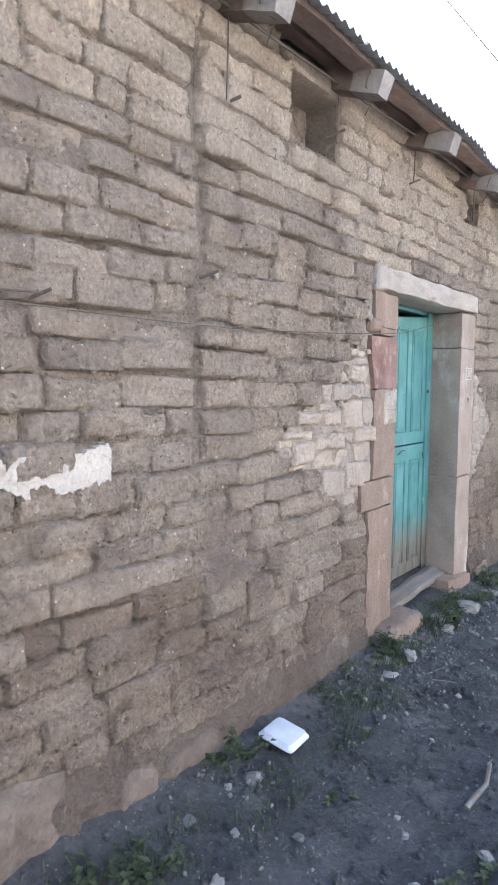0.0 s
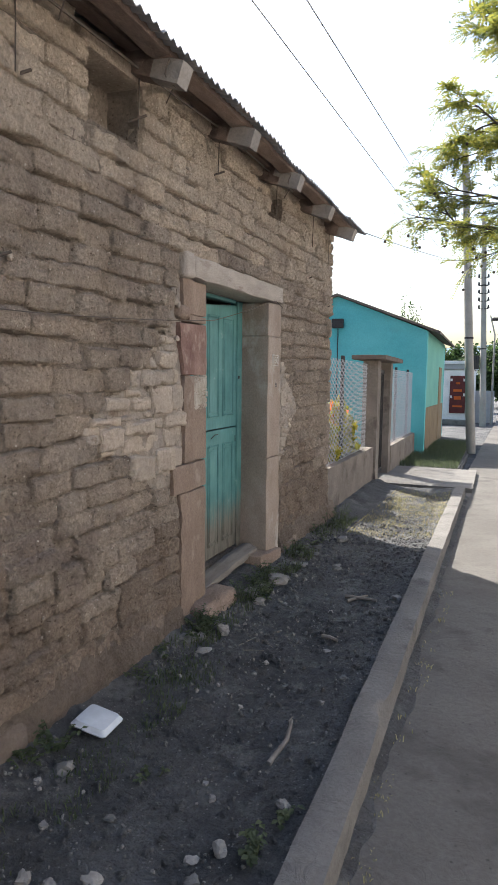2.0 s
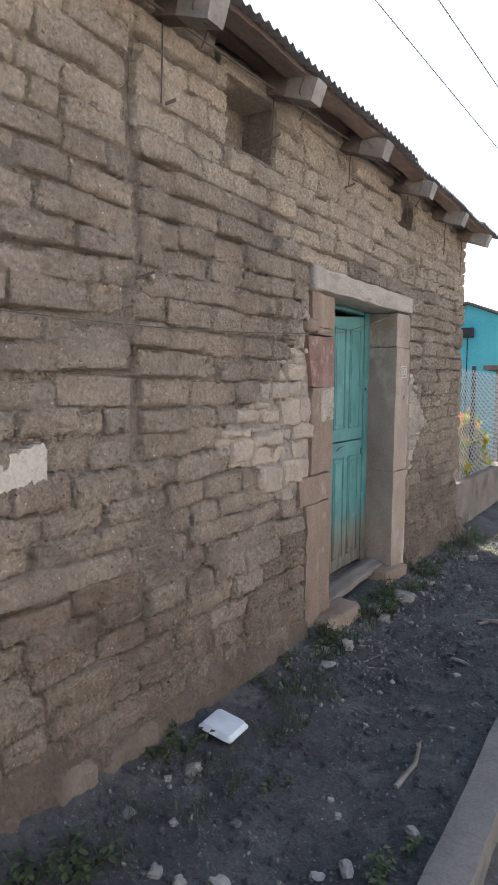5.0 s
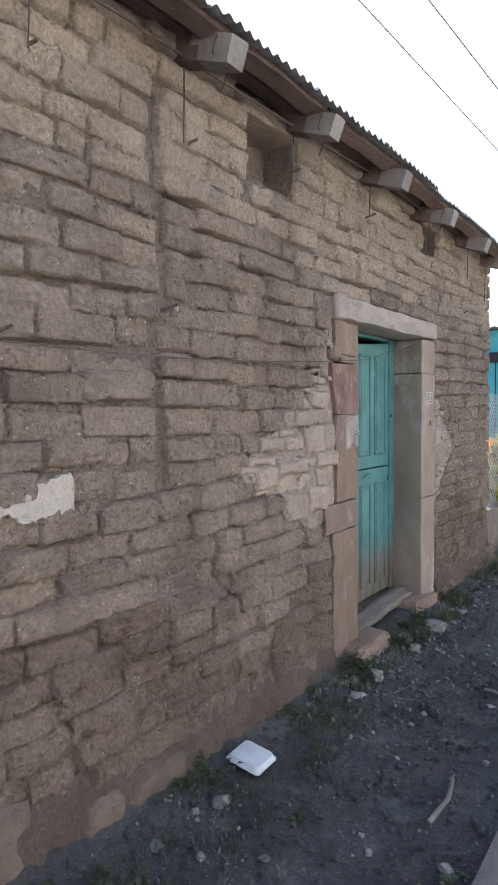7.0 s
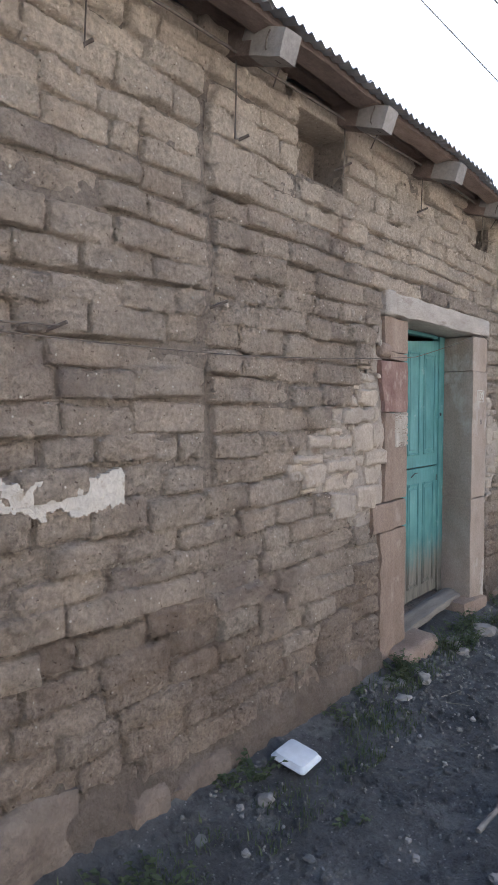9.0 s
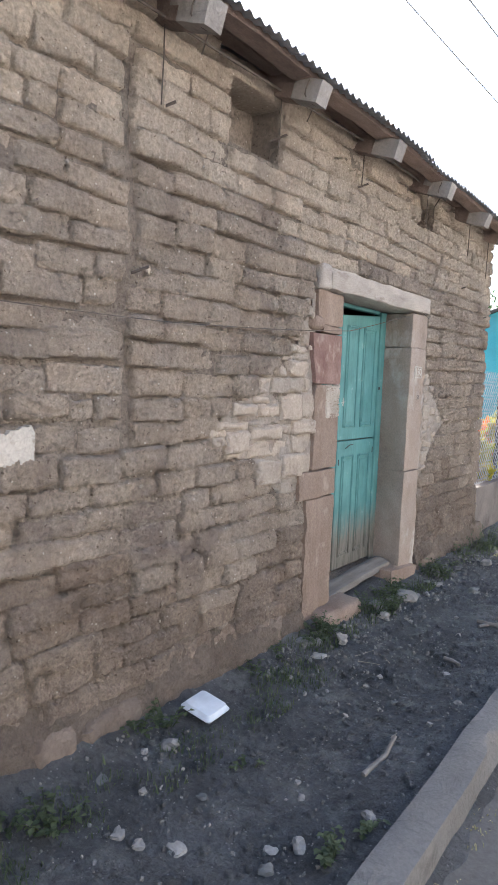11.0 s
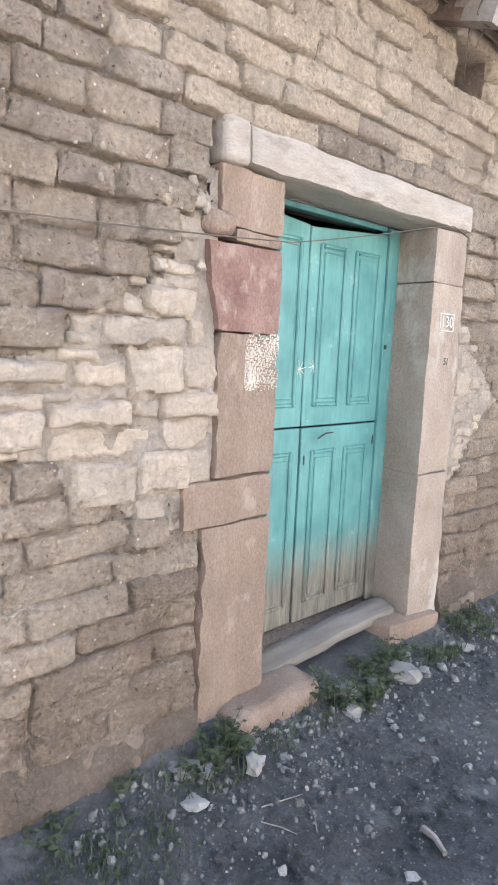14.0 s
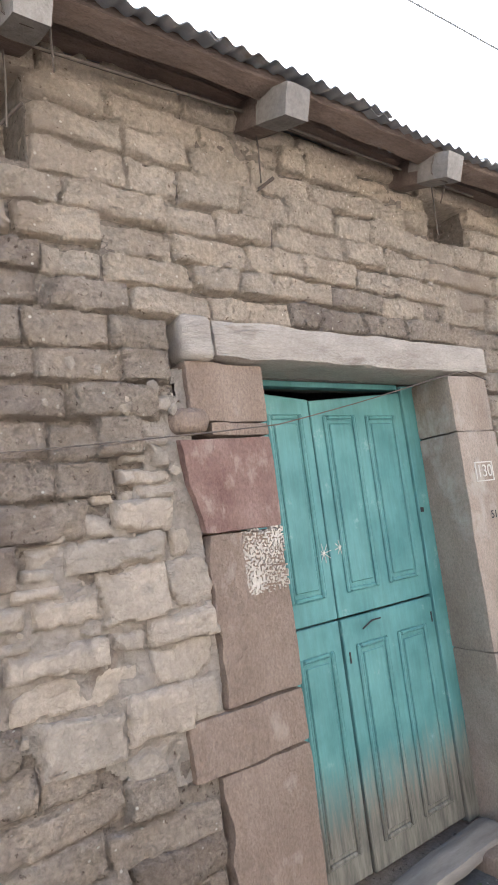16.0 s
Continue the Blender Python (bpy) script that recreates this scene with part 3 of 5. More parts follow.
for y in (2.16, 3.08, 5.06):
    bm = bmesh.new()
    ring = [(0.24 + 0.012 * math.sin(3 * a), y + 0.071 * math.cos(a), roof_z(0.24, y) - 0.066 + 0.071 * math.sin(a)) for a in [2 * math.pi * i / 14 for i in range(15)]]
    tube(bm, ring + [(0.20, y + 0.09, roof_z(0.2, y) - 0.10), (0.13, y + 0.12, roof_z(0.13, y) - 0.20)], 0.004, 5)
    part("tie_wire", bm, WIRE, roof, "rusty wire tied round a rafter end")

# ---------------- door surround ----------------
surround = base("door_surround", (0, 4.6, 0), "pink carved stone jambs and a pale weathered lintel round a doorway", "door frame", kind="structure")
DEPTH = -0.30


def stone(y0, y1, z0, z1, mat, label="", x1=0.004, seed=0.0, x0=DEPTH, taper=None, bevel=0.012, splay=0.0):
    bm = rough_block(x0, x1, y0, y1, z0, z1, 0.03, 0.007, bevel, seed + y0 + z0, 4)
    for v in bm.verts:
        w = noise.noise(Vector((v.co.z * 7, v.co.x * 3, seed))) + 0.5 * noise.noise(Vector((v.co.z * 19, v.co.x * 5, seed)))
        if splay:
            v.co.y += splay * min(1, max(0, -v.co.x / 0.27)) * (v.co.y < y0 + 0.1)
            v.co.y += 0.014 * w * (v.co.y > y1 - 0.05)
        else:
            v.co.y += 0.022 * w * (v.co.y < y0 + 0.05)
            t = min(max((v.co.y - 3.775) / 0.05, 0), 1)
            v.co.x -= 0.014 * t * t * (3 - 2 * t) * (v.co.x > -0.1)
    if taper:
        for v in bm.verts:
            if v.co.y < (y0 + y1) / 2:
                v.co.y += taper * (z1 - v.co.z) / (z1 - z0) * (1 - (v.co.y - y0) / ((y1 - y0) / 2))
    return part("jamb_stone", bm, mat, surround, label, smooth=True)


stone(3.61, 4.00, -0.1, 0.965, CANTERA, seed=1)
stone(3.50, 4.00, 0.972, 1.160, CANTERA, seed=2, x1=0.006)
stone(3.655, 4.00, 1.166, 1.752, CANTERA, seed=3)
stone(3.57, 4.00, 1.757, 2.10, CANTERA_RED, "dark red jamb stone", seed=4, x1=0.008, taper=0.08)
stone(3.72, 4.00, 2.103, 2.155, CANTERA, seed=45)
part("packing_stone", rough_block(-0.1, 0.03, 3.56, 3.715, 2.112, 2.212, 0.025, 0.006, 0.045, 46.0, 5), CANTERA, surround, "small rounded packing stone", smooth=True)
stone(3.64, 4.00, 2.16, 2.385, CANTERA, seed=5)
stone(5.17, 5.50, -0.1, 1.018, CANTERA_WASHED, seed=6, x1=0.012, bevel=0.012, splay=0.05)
stone(5.17, 5.50, 1.018, 2.094, CANTERA_WASHED, seed=6, x1=0.012, bevel=0.012, splay=0.05)
stone(5.17, 5.495, 2.095, 2.385, CANTERA_WASHED, seed=6, x1=0.012, bevel=0.012, splay=0.05)
part("lintel_beam", rough_block(-0.26, 0.026, 3.77, 5.52, 2.392, 2.545, 0.035, 0.012, 0.022, 2.0, 5), LINTEL, surround, "pale weathered lintel beam", smooth=True)
part("lintel_stub", rough_block(-0.2, 0.032, 3.625, 3.766, 2.385, 2.555, 0.025, 0.008, 0.03, 7.0, 6), LINTEL, surround, "pale stub of timber beside the lintel", smooth=True)
part("lintel_beam", rough_block(-0.5, -0.27, 3.60, 5.52, 2.40, 2.55, 0.1, 0.006, 0.014, 12.0, 4), BEAM, surround, smooth=True)
part("back_jamb", rough_block(-0.5, -0.33, 3.60, 3.92, -0.1, 2.40, 0.1, 0.006, 0.01, 13.0, 4), MUD, surround, smooth=True)
part("back_jamb", rough_block(-0.5, -0.33, 5.25, 5.52, -0.1, 2.40, 0.1, 0.006, 0.01, 14.0, 4), MUD, surround, smooth=True)
bm = rough_block(-0.20, -0.05, 4.01, 5.16, 0.02, 0.085, 0.035, 0.007, 0.025, 15.0, 4)
for v in bm.verts:
    t = (v.co.y - 4.0) / 1.17
    v.co.z += 0.07 + 0.14 * t - 0.07 * t * t + (0.02 if v.co.x < -0.1 else 0)
part("threshold", bm, BEAM_GREY, surround, "worn bowed wooden threshold", smooth=True)
part("sill_stone", rough_block(-0.5, -0.21, 3.98, 5.2, -0.1, 0.20, 0.08, 0.008, 0.02, 16.0, 4), MUD, surround, smooth=True)
bm = rough_block(-0.1, 0.14, 3.72, 4.27, -0.08, 0.165, 0.04, 0.010, 0.05, 17.0, 4)
part("foot_stone", bm, CANTERA, surround, "rounded foot stone under a jamb", smooth=True)
bm = rough_block(-0.2, 0.07, 4.93, 5.47, -0.08, 0.20, 0.045, 0.010, 0.03, 18.0, 4)
for v in bm.verts:
    v.co.z -= 0.10 * max(0, v.co.y - 5.0)
part("foot_stone", bm, CANTERA, surround, "worn sill stone under a jamb", smooth=True)


def lettering(body, y, z, size, mat, parent, x, label):
    """Flat painted characters on a face that looks along +x."""
    c = bpy.data.curves.new(body, "FONT")
    c.body, c.size, c.extrude, c.align_x, c.align_y = body, size, 0.001, "CENTER", "CENTER"
    tmp = new("tmp", c)
    bpy.context.view_layer.update()
    me = bpy.data.meshes.new_from_object(tmp.evaluated_get(bpy.context.evaluated_depsgraph_get()))
    bpy.data.objects.remove(tmp)
    me.materials.clear()
    me.materials.append(mat)
    ob = new("number", me)
    ob.matrix_world = Matrix.Translation((x, y, z)) @ Matrix(((0, 0, 1, 0), (1, 0, 0, 0), (0, 1, 0, 0), (0, 0, 0, 1)))
    ob.parent = parent
    ob.matrix_parent_inverse = parent.matrix_world.inverted()
    return tagged(ob, label)


lettering("130", 5.335, 1.885, 0.088, WHITE_PAINT, surround, 0.019, "white painted house number 130")
lettering("51", 5.355, 1.665, 0.055, DARK_STEEL, surround, 0.019, "faint dark stencilled number 51")
for a in ((5.26, 5.266, 1.835, 1.935), (5.404, 5.41, 1.835, 1.935), (5.267, 5.403, 1.835, 1.841), (5.267, 5.403, 1.929, 1.935)):
    part("number_frame", boxm(0.014, 0.0195, *a), WHITE_PAINT, surround)

# ---------------- door ----------------
TEAL = door_paint()
DX = -0.27
door = base("double_door", (DX, 4.6, 0.2), "closed turquoise double door of worn panelled wood", "door")


def leaf(y0, y1, z0, z1, name, panels, drop=(0.0, 0.0)):
    """One leaf: planks, raised panels with mouldings, rails and stiles in relief."""
    bm = boxm(DX - 0.035, DX, y0, y1, z0, z1, 0.004)
    for v in bm.verts:
        if v.co.z > z1 - 0.01:
            v.co.z -= drop[0] + (drop[1] - drop[0]) * (v.co.y - y0) / (y1 - y0)
    slab = part(name, bm, TEAL, door)
    for a, b in panels:
        for q in ((a, a + 0.024, z0 + 0.10, z1 - 0.12), (b - 0.024, b, z0 + 0.10, z1 - 0.12), (a + 0.0245, b - 0.0245, z1 - 0.144, z1 - 0.12), (a + 0.0245, b - 0.0245, z0 + 0.10, z0 + 0.124)):
            part("moulding", boxm(DX - 0.002, DX + 0.010, *q, 0.0085), TEAL, slab)
        part("panel", boxm(DX - 0.002, DX + 0.007, a + 0.037, b - 0.037, z0 + 0.140, z1 - 0.160, 0.0065), TEAL, slab)
    return slab


leaf(3.93, 4.462, 1.305, 2.36, "upper_leaf", [(4.20, 4.41)], (0.0, 0.05))
leaf(3.93, 4.462, 0.235, 1.297, "lower_leaf", [(4.20, 4.41)])
up = leaf(4.47, 5.122, 1.305, 2.355, "upper_leaf", [(4.54, 4.76), (4.83, 5.06)], (0.05, 0.0))
low = leaf(4.478, 5.122, 0.225, 1.295, "lower_leaf", [(4.55, 4.76), (4.83, 5.05)])
part("door_post", boxm(DX - 0.06, DX + 0.012, 5.128, 5.245, 0.2, 2.39, 0.004), TEAL, door)
part("head_rail", boxm(DX - 0.06, DX - 0.006, 3.95, 5.12, 2.372, 2.40, 0.003), TEAL, door)
part("keyhole", boxm(DX - 0.001, DX + 0.004, 4.50, 4.508, 1.10, 1.15, 0.001), DARK_STEEL, low, "dark iron latch slot")
part("keyhole", boxm(DX - 0.001, DX + 0.004, 5.098, 5.106, 1.17, 1.22, 0.001), DARK_STEEL, low, "dark iron hinge pin")
bm = bmesh.new()
tube(bm, [(DX + 0.010, 4.60, 1.235), (DX + 0.014, 4.66, 1.262), (DX + 0.012, 4.72, 1.262)], 0.004, 5)
part("pull_wire", bm, DARK_STEEL, low, "bent wire pull")
part("hasp", boxm(DX, DX + 0.02, 5.135, 5.155, 1.72, 1.745, 0.003), DARK_STEEL, up, "small dark hasp")
for cy, cz, r in ((4.43, 1.60, 0.045), (4.535, 1.615, 0.035)):
    bm = bmesh.new()
    for i in range(4):
        a = math.pi * i / 4 + 0.2
        d = Vector((0, math.cos(a), math.sin(a))) * r
        tube(bm, [Vector((DX + 0.003, cy, cz)) - d, Vector((DX + 0.003, cy, cz)) + d], 0.0022, 4)
    part("chalk_star", bm, WHITE_PAINT, up, "small white chalk star")

# ---------------- beyond the house ----------------
before = set(bpy.data.objects)
kerb(13.2, 19.5)
fence_wall = tagged(mesh_ob("fence_wall", rough_block(-0.13, 0.07, 7.32, 10.45, -0.15, 0.66, 0.1, 0.008, 0.015, 4.0), BLOCK, True), "low cement garden wall under a wire fence", "wall", kind="structure")
tagged(mesh_ob("fence_wall", rough_block(-0.10, 0.12, 12.1, 15.97, -0.15, 0.54, 0.1, 0.008, 0.015, 6.0), BLOCK, True), "low cement garden wall under a wire fence", "wall", kind="structure")


def chain_link(y0, y1, z0, z1, x=-0.02):
    """Diamond wire mesh between posts."""
    f = base("wire_fence", (x, y0, z0), "galvanised chain-link fence on the low garden wall", "fence")
    bm = bmesh.new()
    s = 0.085
    k = -int((z1 - z0) / s) - 1
    while y0 + k * s < y1:
        for up in (1, -1):
            a0 = y0 + k * s
            pts = []
            lo = max(0.0, y0 - a0)
            hi = min(z1 - z0, y1 - a0)
            if hi > lo:
                za, zb = (z0 + lo, z0 + hi) if up > 0 else (z1 - lo, z1 - hi)
                tube(bm, [(x + 0.003 * up, a0 + lo, za), (x + 0.003 * up, a0 + hi, zb)], 0.0032, 3, cap=False)
        k += 1
    part("mesh", bm, STEEL, f)
    y = y0 + 1.1
    while y < y1:
        part("post", tube(bmesh.new(), [(x - 0.03, y, z0 - 0.05), (x - 0.03, y, z1 + 0.06)], 0.028, 8), DARK_STEEL, f, "dark steel fence post")
        y += 1.9
    return f


chain_link(7.40, 10.15, 0.66, 2.02)
chain_link(12.2, 15.9, 0.54, 2.0, 0.02)

gate = base("gateway", (0, 11.2, 0), "cement gateway with a small flat roof and a dark iron gate", "gate")
part("pillar", rough_block(-0.15, 0.11, 10.46, 10.76, -0.12, 2.1, 0.12, 0.006, 0.015, 1.0), BLOCK, gate, smooth=True)
part("pillar", rough_block(-0.15, 0.11, 11.80, 12.08, -0.12, 2.1, 0.12, 0.006, 0.015, 2.0), BLOCK, gate, smooth=True)
part("canopy", rough_block(-0.32, 0.26, 10.3, 12.3, 2.1, 2.18, 0.12, 0.006, 0.015, 3.0), ROOFING, gate, "thin dark cement canopy slab", smooth=True)
g = part("gate_leaf", boxm(-0.03, 0.0, 10.78, 11.78, 0.1, 0.16), DARK_STEEL, gate)
part("gate_rail", boxm(-0.03, 0.0, 10.78, 11.78, 1.9, 1.96), DARK_STEEL, gate)
for i in range(11):
    part("gate_bar", boxm(-0.025, -0.005, 10.79 + i * 0.096, 10.81 + i * 0.096, 0.16, 1.9), DARK_STEEL, gate)

drive = tagged(mesh_ob("driveway", rough_block(-0.1, 1.66, 10.62, 13.1, -0.14, 0.045, 0.15, 0.004, 0.01, 5.0), CONCRETE, True), "pale concrete crossing in front of the gateway", "pavement", kind="structure")

# turquoise house with its gable to the street
house = base("turquoise_house", (-2, 15, 0), "turquoise painted house with a dark sheet roof", "house")
HX0, HX1, HY0, HY1 = -8.4, 0.33, 16.0, 21.6


def gable(y0, y1, mat):
    bm = bmesh.new()
    prof = [(HX0, -0.12), (HX1, -0.12), (HX1, 3.02), (-1.9, 3.90), (-3.6, 3.3), (HX0, 2.7)]
    a = [bm.verts.new((x, y0, z)) for x, z in prof]
    b = [bm.verts.new((x, y1, z)) for x, z in prof]
    bm.faces.new(a)
    bm.faces.new(b[::-1])
    for i in range(len(prof)):
        bm.faces.new((a[i], b[i], b[(i + 1) % len(prof)], a[(i + 1) % len(prof)]))
    bmesh.ops.recalc_face_normals(bm, faces=bm.faces)
    return bm


part("wall", gable(HY0, HY0 + 0.25, BLUE), BLUE, house)
part("wall", boxm(HX1 - 0.25, HX1 - 0.002, HY0 + 0.252, HY1, 1.15, 3.02), GREEN_WALL, house, "pale green plaster wall")
part("dado", boxm(HX1 - 0.25, HX1 + 0.006, HY0 + 0.252, HY1, -0.12, 1.145), BROWN_WALL, house, "ochre painted dado")
part("wall", gable(HY1 + 0.002, HY1 + 0.25, BLUE), BLUE, house)
for (xa, za), (xb, zb) in (((-1.9, 3.91), (HX1 + 0.30, 2.94)), ((-3.6, 3.31), (-1.9, 3.91)), ((HX0 - 0.2, 2.68), (-3.6, 3.31))):
    bm = bmesh.new()
    q = [bm.verts.new(p) for p in ((xa, HY0 - 0.12, za), (xb, HY0 - 0.12, zb), (xb, HY1 + 0.4, zb), (xa, HY1 + 0.4, za))]
    f = bm.faces.new(q)
    r = bmesh.ops.extrude_face_region(bm, geom=[f])
    bmesh.ops.translate(bm, verts=[v for v in r["geom"] if isinstance(v, bmesh.types.BMVert)], vec=(0, 0, 0.06))
    bmesh.ops.recalc_face_normals(bm, faces=bm.faces)
    part("roof", bm, ROOFING, house)
part("wall_box", boxm(-2.02, -1.74, HY0 - 0.12, HY0 + 0.01, 3.11, 3.34, 0.01), DARK_STEEL, house, "small dark wall box")
part("conduit", tube(bmesh.new(), [(-1.88, HY0 - 0.02, 3.1), (-1.88, HY0 - 0.02, 1.2)], 0.012, 6), DARK_STEEL, house)
part("door", boxm(HX1 - 0.02, HX1 + 0.02, 19.8, 20.6, 0.1, 2.25, 0.01), BROWN_WALL, house, "narrow brown door")


# ---------------- poles, wires, far street ----------------
def pole(x, y, z1, r0, r1, lean, rack):
    p = base("utility_pole", (x, y, 0), "grey concrete utility pole carrying street cables", "pole", "street poles")
    part("shaft", tube(bmesh.new(), [(x, y, -0.12), (x - lean / 2, y, z1 * 0.5), (x - lean, y, z1)], r0, 12, r1), POLE, p, smooth=True)
    for k in range(2):
        z = z1 * (0.36 + 0.3 * k)
        part("strap", tube(bmesh.new(), [(x - lean * z / z1, y, z), (x - lean * z / z1, y, z + 0.05)], r0 * 0.95, 12), DARK_STEEL, p)
    for i in range(rack):
        for side in (-1, 1):
            z = 5.2 + 0.34 * i
            cx = x - lean * z / z1 + side * 0.2
            part("insulator", tube(bmesh.new(), [(cx, y - 0.1, z), (cx, y - 0.1, z + 0.16)], 0.055, 8, 0.03), DARK_STEEL, p)
            part("bracket", boxm(min(cx, cx - side * 0.16), max(cx, cx - side * 0.16), y - 0.12, y - 0.08, z - 0.03, z), DARK_STEEL, p)
    return p


pole(1.39, 18.0, 8.2, 0.125, 0.085, 0.52, 0)
pole(1.47, 31.0, 9.4, 0.15, 0.10, 0.38, 5)


def cable(pts, r=0.007, label="thin black overhead street cable"):
    return tagged(mesh_ob("street_cable", tube(bmesh.new(), pts, r, 5), CABLE), label, "cable", "overhead cables")

# the street beyond the house turns a little and falls
TURN = radians(1.55)
BEND = Matrix(((math.cos(TURN), -math.sin(TURN), 0, 0.0865), (math.sin(TURN), math.cos(TURN), 0, 0.0977), (0, -0.0187, 1, 0.095), (0, 0, 0, 1)))


def turn_street(things):
    """Swing all that stands further along the street into line with it."""
    for data in {ob.data for ob in things if ob.type == "MESH"}:
        data.transform(BEND)
    tops = [ob for ob in things if ob.type == "EMPTY"]
    for ob in tops:
        ob.location = BEND @ ob.location
    bpy.context.view_layer.update()
    for ob in tops:
        for child in ob.children:
            child.matrix_parent_inverse = ob.matrix_world.inverted()


turn_street(set(bpy.data.objects) - before)

# ---------------- clutter on the verge ----------------
def weed(x, y, spread, count, height, mat=LEAF_WEED, z=None, name="weed", label="small green weed growing at the foot of the wall", category="weed"):
    """Stems with pairs of folded leaves."""
    z = ground_z(x, y) if z is None else z
    r = random.Random(int(x * 1000) * 31 + int(y * 1000))
    thing = base(name, (x, y, z), label, category, "weeds on the verge")
    stems, leaves = bmesh.new(), bmesh.new()
    for _ in range(max(3, count // 7)):
        a, d = r.uniform(0, 6.28), spread * r.random() ** 0.6
        foot = Vector((x + 0.35 * d * math.cos(a), y + 0.35 * d * math.sin(a), z - 0.01))
        tip = Vector((x + d * math.cos(a), y + d * math.sin(a), z + height * r.uniform(0.4, 1)))
        mid = foot.lerp(tip, 0.5) + Vector((0, 0, 0.02))
        tube(stems, [foot, mid, tip], 0.003, 4, 0.0015)
        for i in range(7):
            t = (i + 1) / 7
            p = foot.lerp(mid, t * 2) if t < 0.5 else mid.lerp(tip, t * 2 - 1)
            b = r.uniform(0, 6.28)
            ln = r.uniform(0.018, 0.042)
            out = Vector((math.cos(b), math.sin(b), r.uniform(-0.2, 0.5))).normalized()
            side = out.cross(Vector((0, 0, 1))).normalized() * ln * 0.36
            drop = Vector((0, 0, -ln * 0.25))
            q = [p, p + out * ln * 0.5 + side, p + out * ln + drop, p + out * ln * 0.5 - side]
            m = p + out * ln * 0.55 + Vector((0, 0, -ln * 0.12))
            v = [leaves.verts.new(c) for c in q]
            mv = leaves.verts.new(m)
            for i2 in range(4):
                leaves.faces.new((v[i2], v[(i2 + 1) % 4], mv))
    tagged(part("stem_tuft", stems, mat, thing), kind="stuff")
    tagged(part("leaves", leaves, mat, thing), kind="stuff")
    return thing


for x, y, s, n, h in ((0.2, 4.292, 0.15, 130, 0.17), (0.3, 4.406, 0.10, 70, 0.10), (0.14, 3.617, 0.17, 130, 0.13), (0.2, 3.501, 0.12, 70, 0.08), (0.14, 5.555, 0.14, 90, 0.12), (0.12, 5.793, 0.12, 70, 0.10),
                      (0.16, 4.795, 0.16, 80, 0.10), (0.1, 4.606, 0.12, 60, 0.09), (0.22, 5.08, 0.12, 60, 0.07), (0.13, 2.145, 0.14, 90, 0.10), (0.12, 1.975, 0.10, 60, 0.08), (0.3, 1.345, 0.15, 120, 0.11),
                      (0.22, 1.175, 0.12, 90, 0.10), (0.15, 6.47, 0.16, 90, 0.14), (0.14, 6.92, 0.18, 110, 0.20), (0.16, 7.27, 0.2, 120, 0.24), (1.242, 1.845, 0.11, 70, 0.07), (1.278, 2.075, 0.08, 40, 0.05),
                      (0.13, 2.87, 0.12, 50, 0.06), (0.12, 3.161, 0.10, 40, 0.06), (0.18, 6.12, 0.10, 50, 0.07), (0.637, 2.175, 0.10, 30, 0.03)):
    weed(x, y, s, n, h)
for x, y, s, n, h in ((0.22, 4.62, 0.13, 110, 0.13), (0.16, 4.86, 0.12, 90, 0.12), (0.28, 4.48, 0.10, 60, 0.09), (0.14, 3.66, 0.12, 90, 0.12), (0.20, 5.62, 0.12, 80, 0.10)):
    weed(x, y, s, n, h)


stone_data = []
for i in range(8):
    me = bpy.data.meshes.new("stone")
    bm = stone_mesh(i + 1, 1.0, 0.8, 0.62, 2, 0.6)
    bm.to_mesh(me)
    bm.free()
    me.materials.append(ROCK_PALE if i % 2 else ROCK)
    stone_data.append(me)


def loose_stone(x, y, size, flat=1.0, pale=False, up=False):
    me = stone_data[rnd.choice([1, 3, 5, 7] if pale else [0, 2, 4, 6])]
    ob = new("loose_stone", me)
    ob.matrix_world = pose(x, y, ground_z(x, y) + size * 0.20 * flat, rnd.uniform(-15, 15) + (75 if up else 0), rnd.uniform(-15, 15), rnd.uniform(0, 360)) @ Matrix.Diagonal((size, size, size * flat, 1))
    return tagged(ob, ("pale" if pale else "grey") + " loose stone lying on the dirt verge", "stone", "stones on the verge")


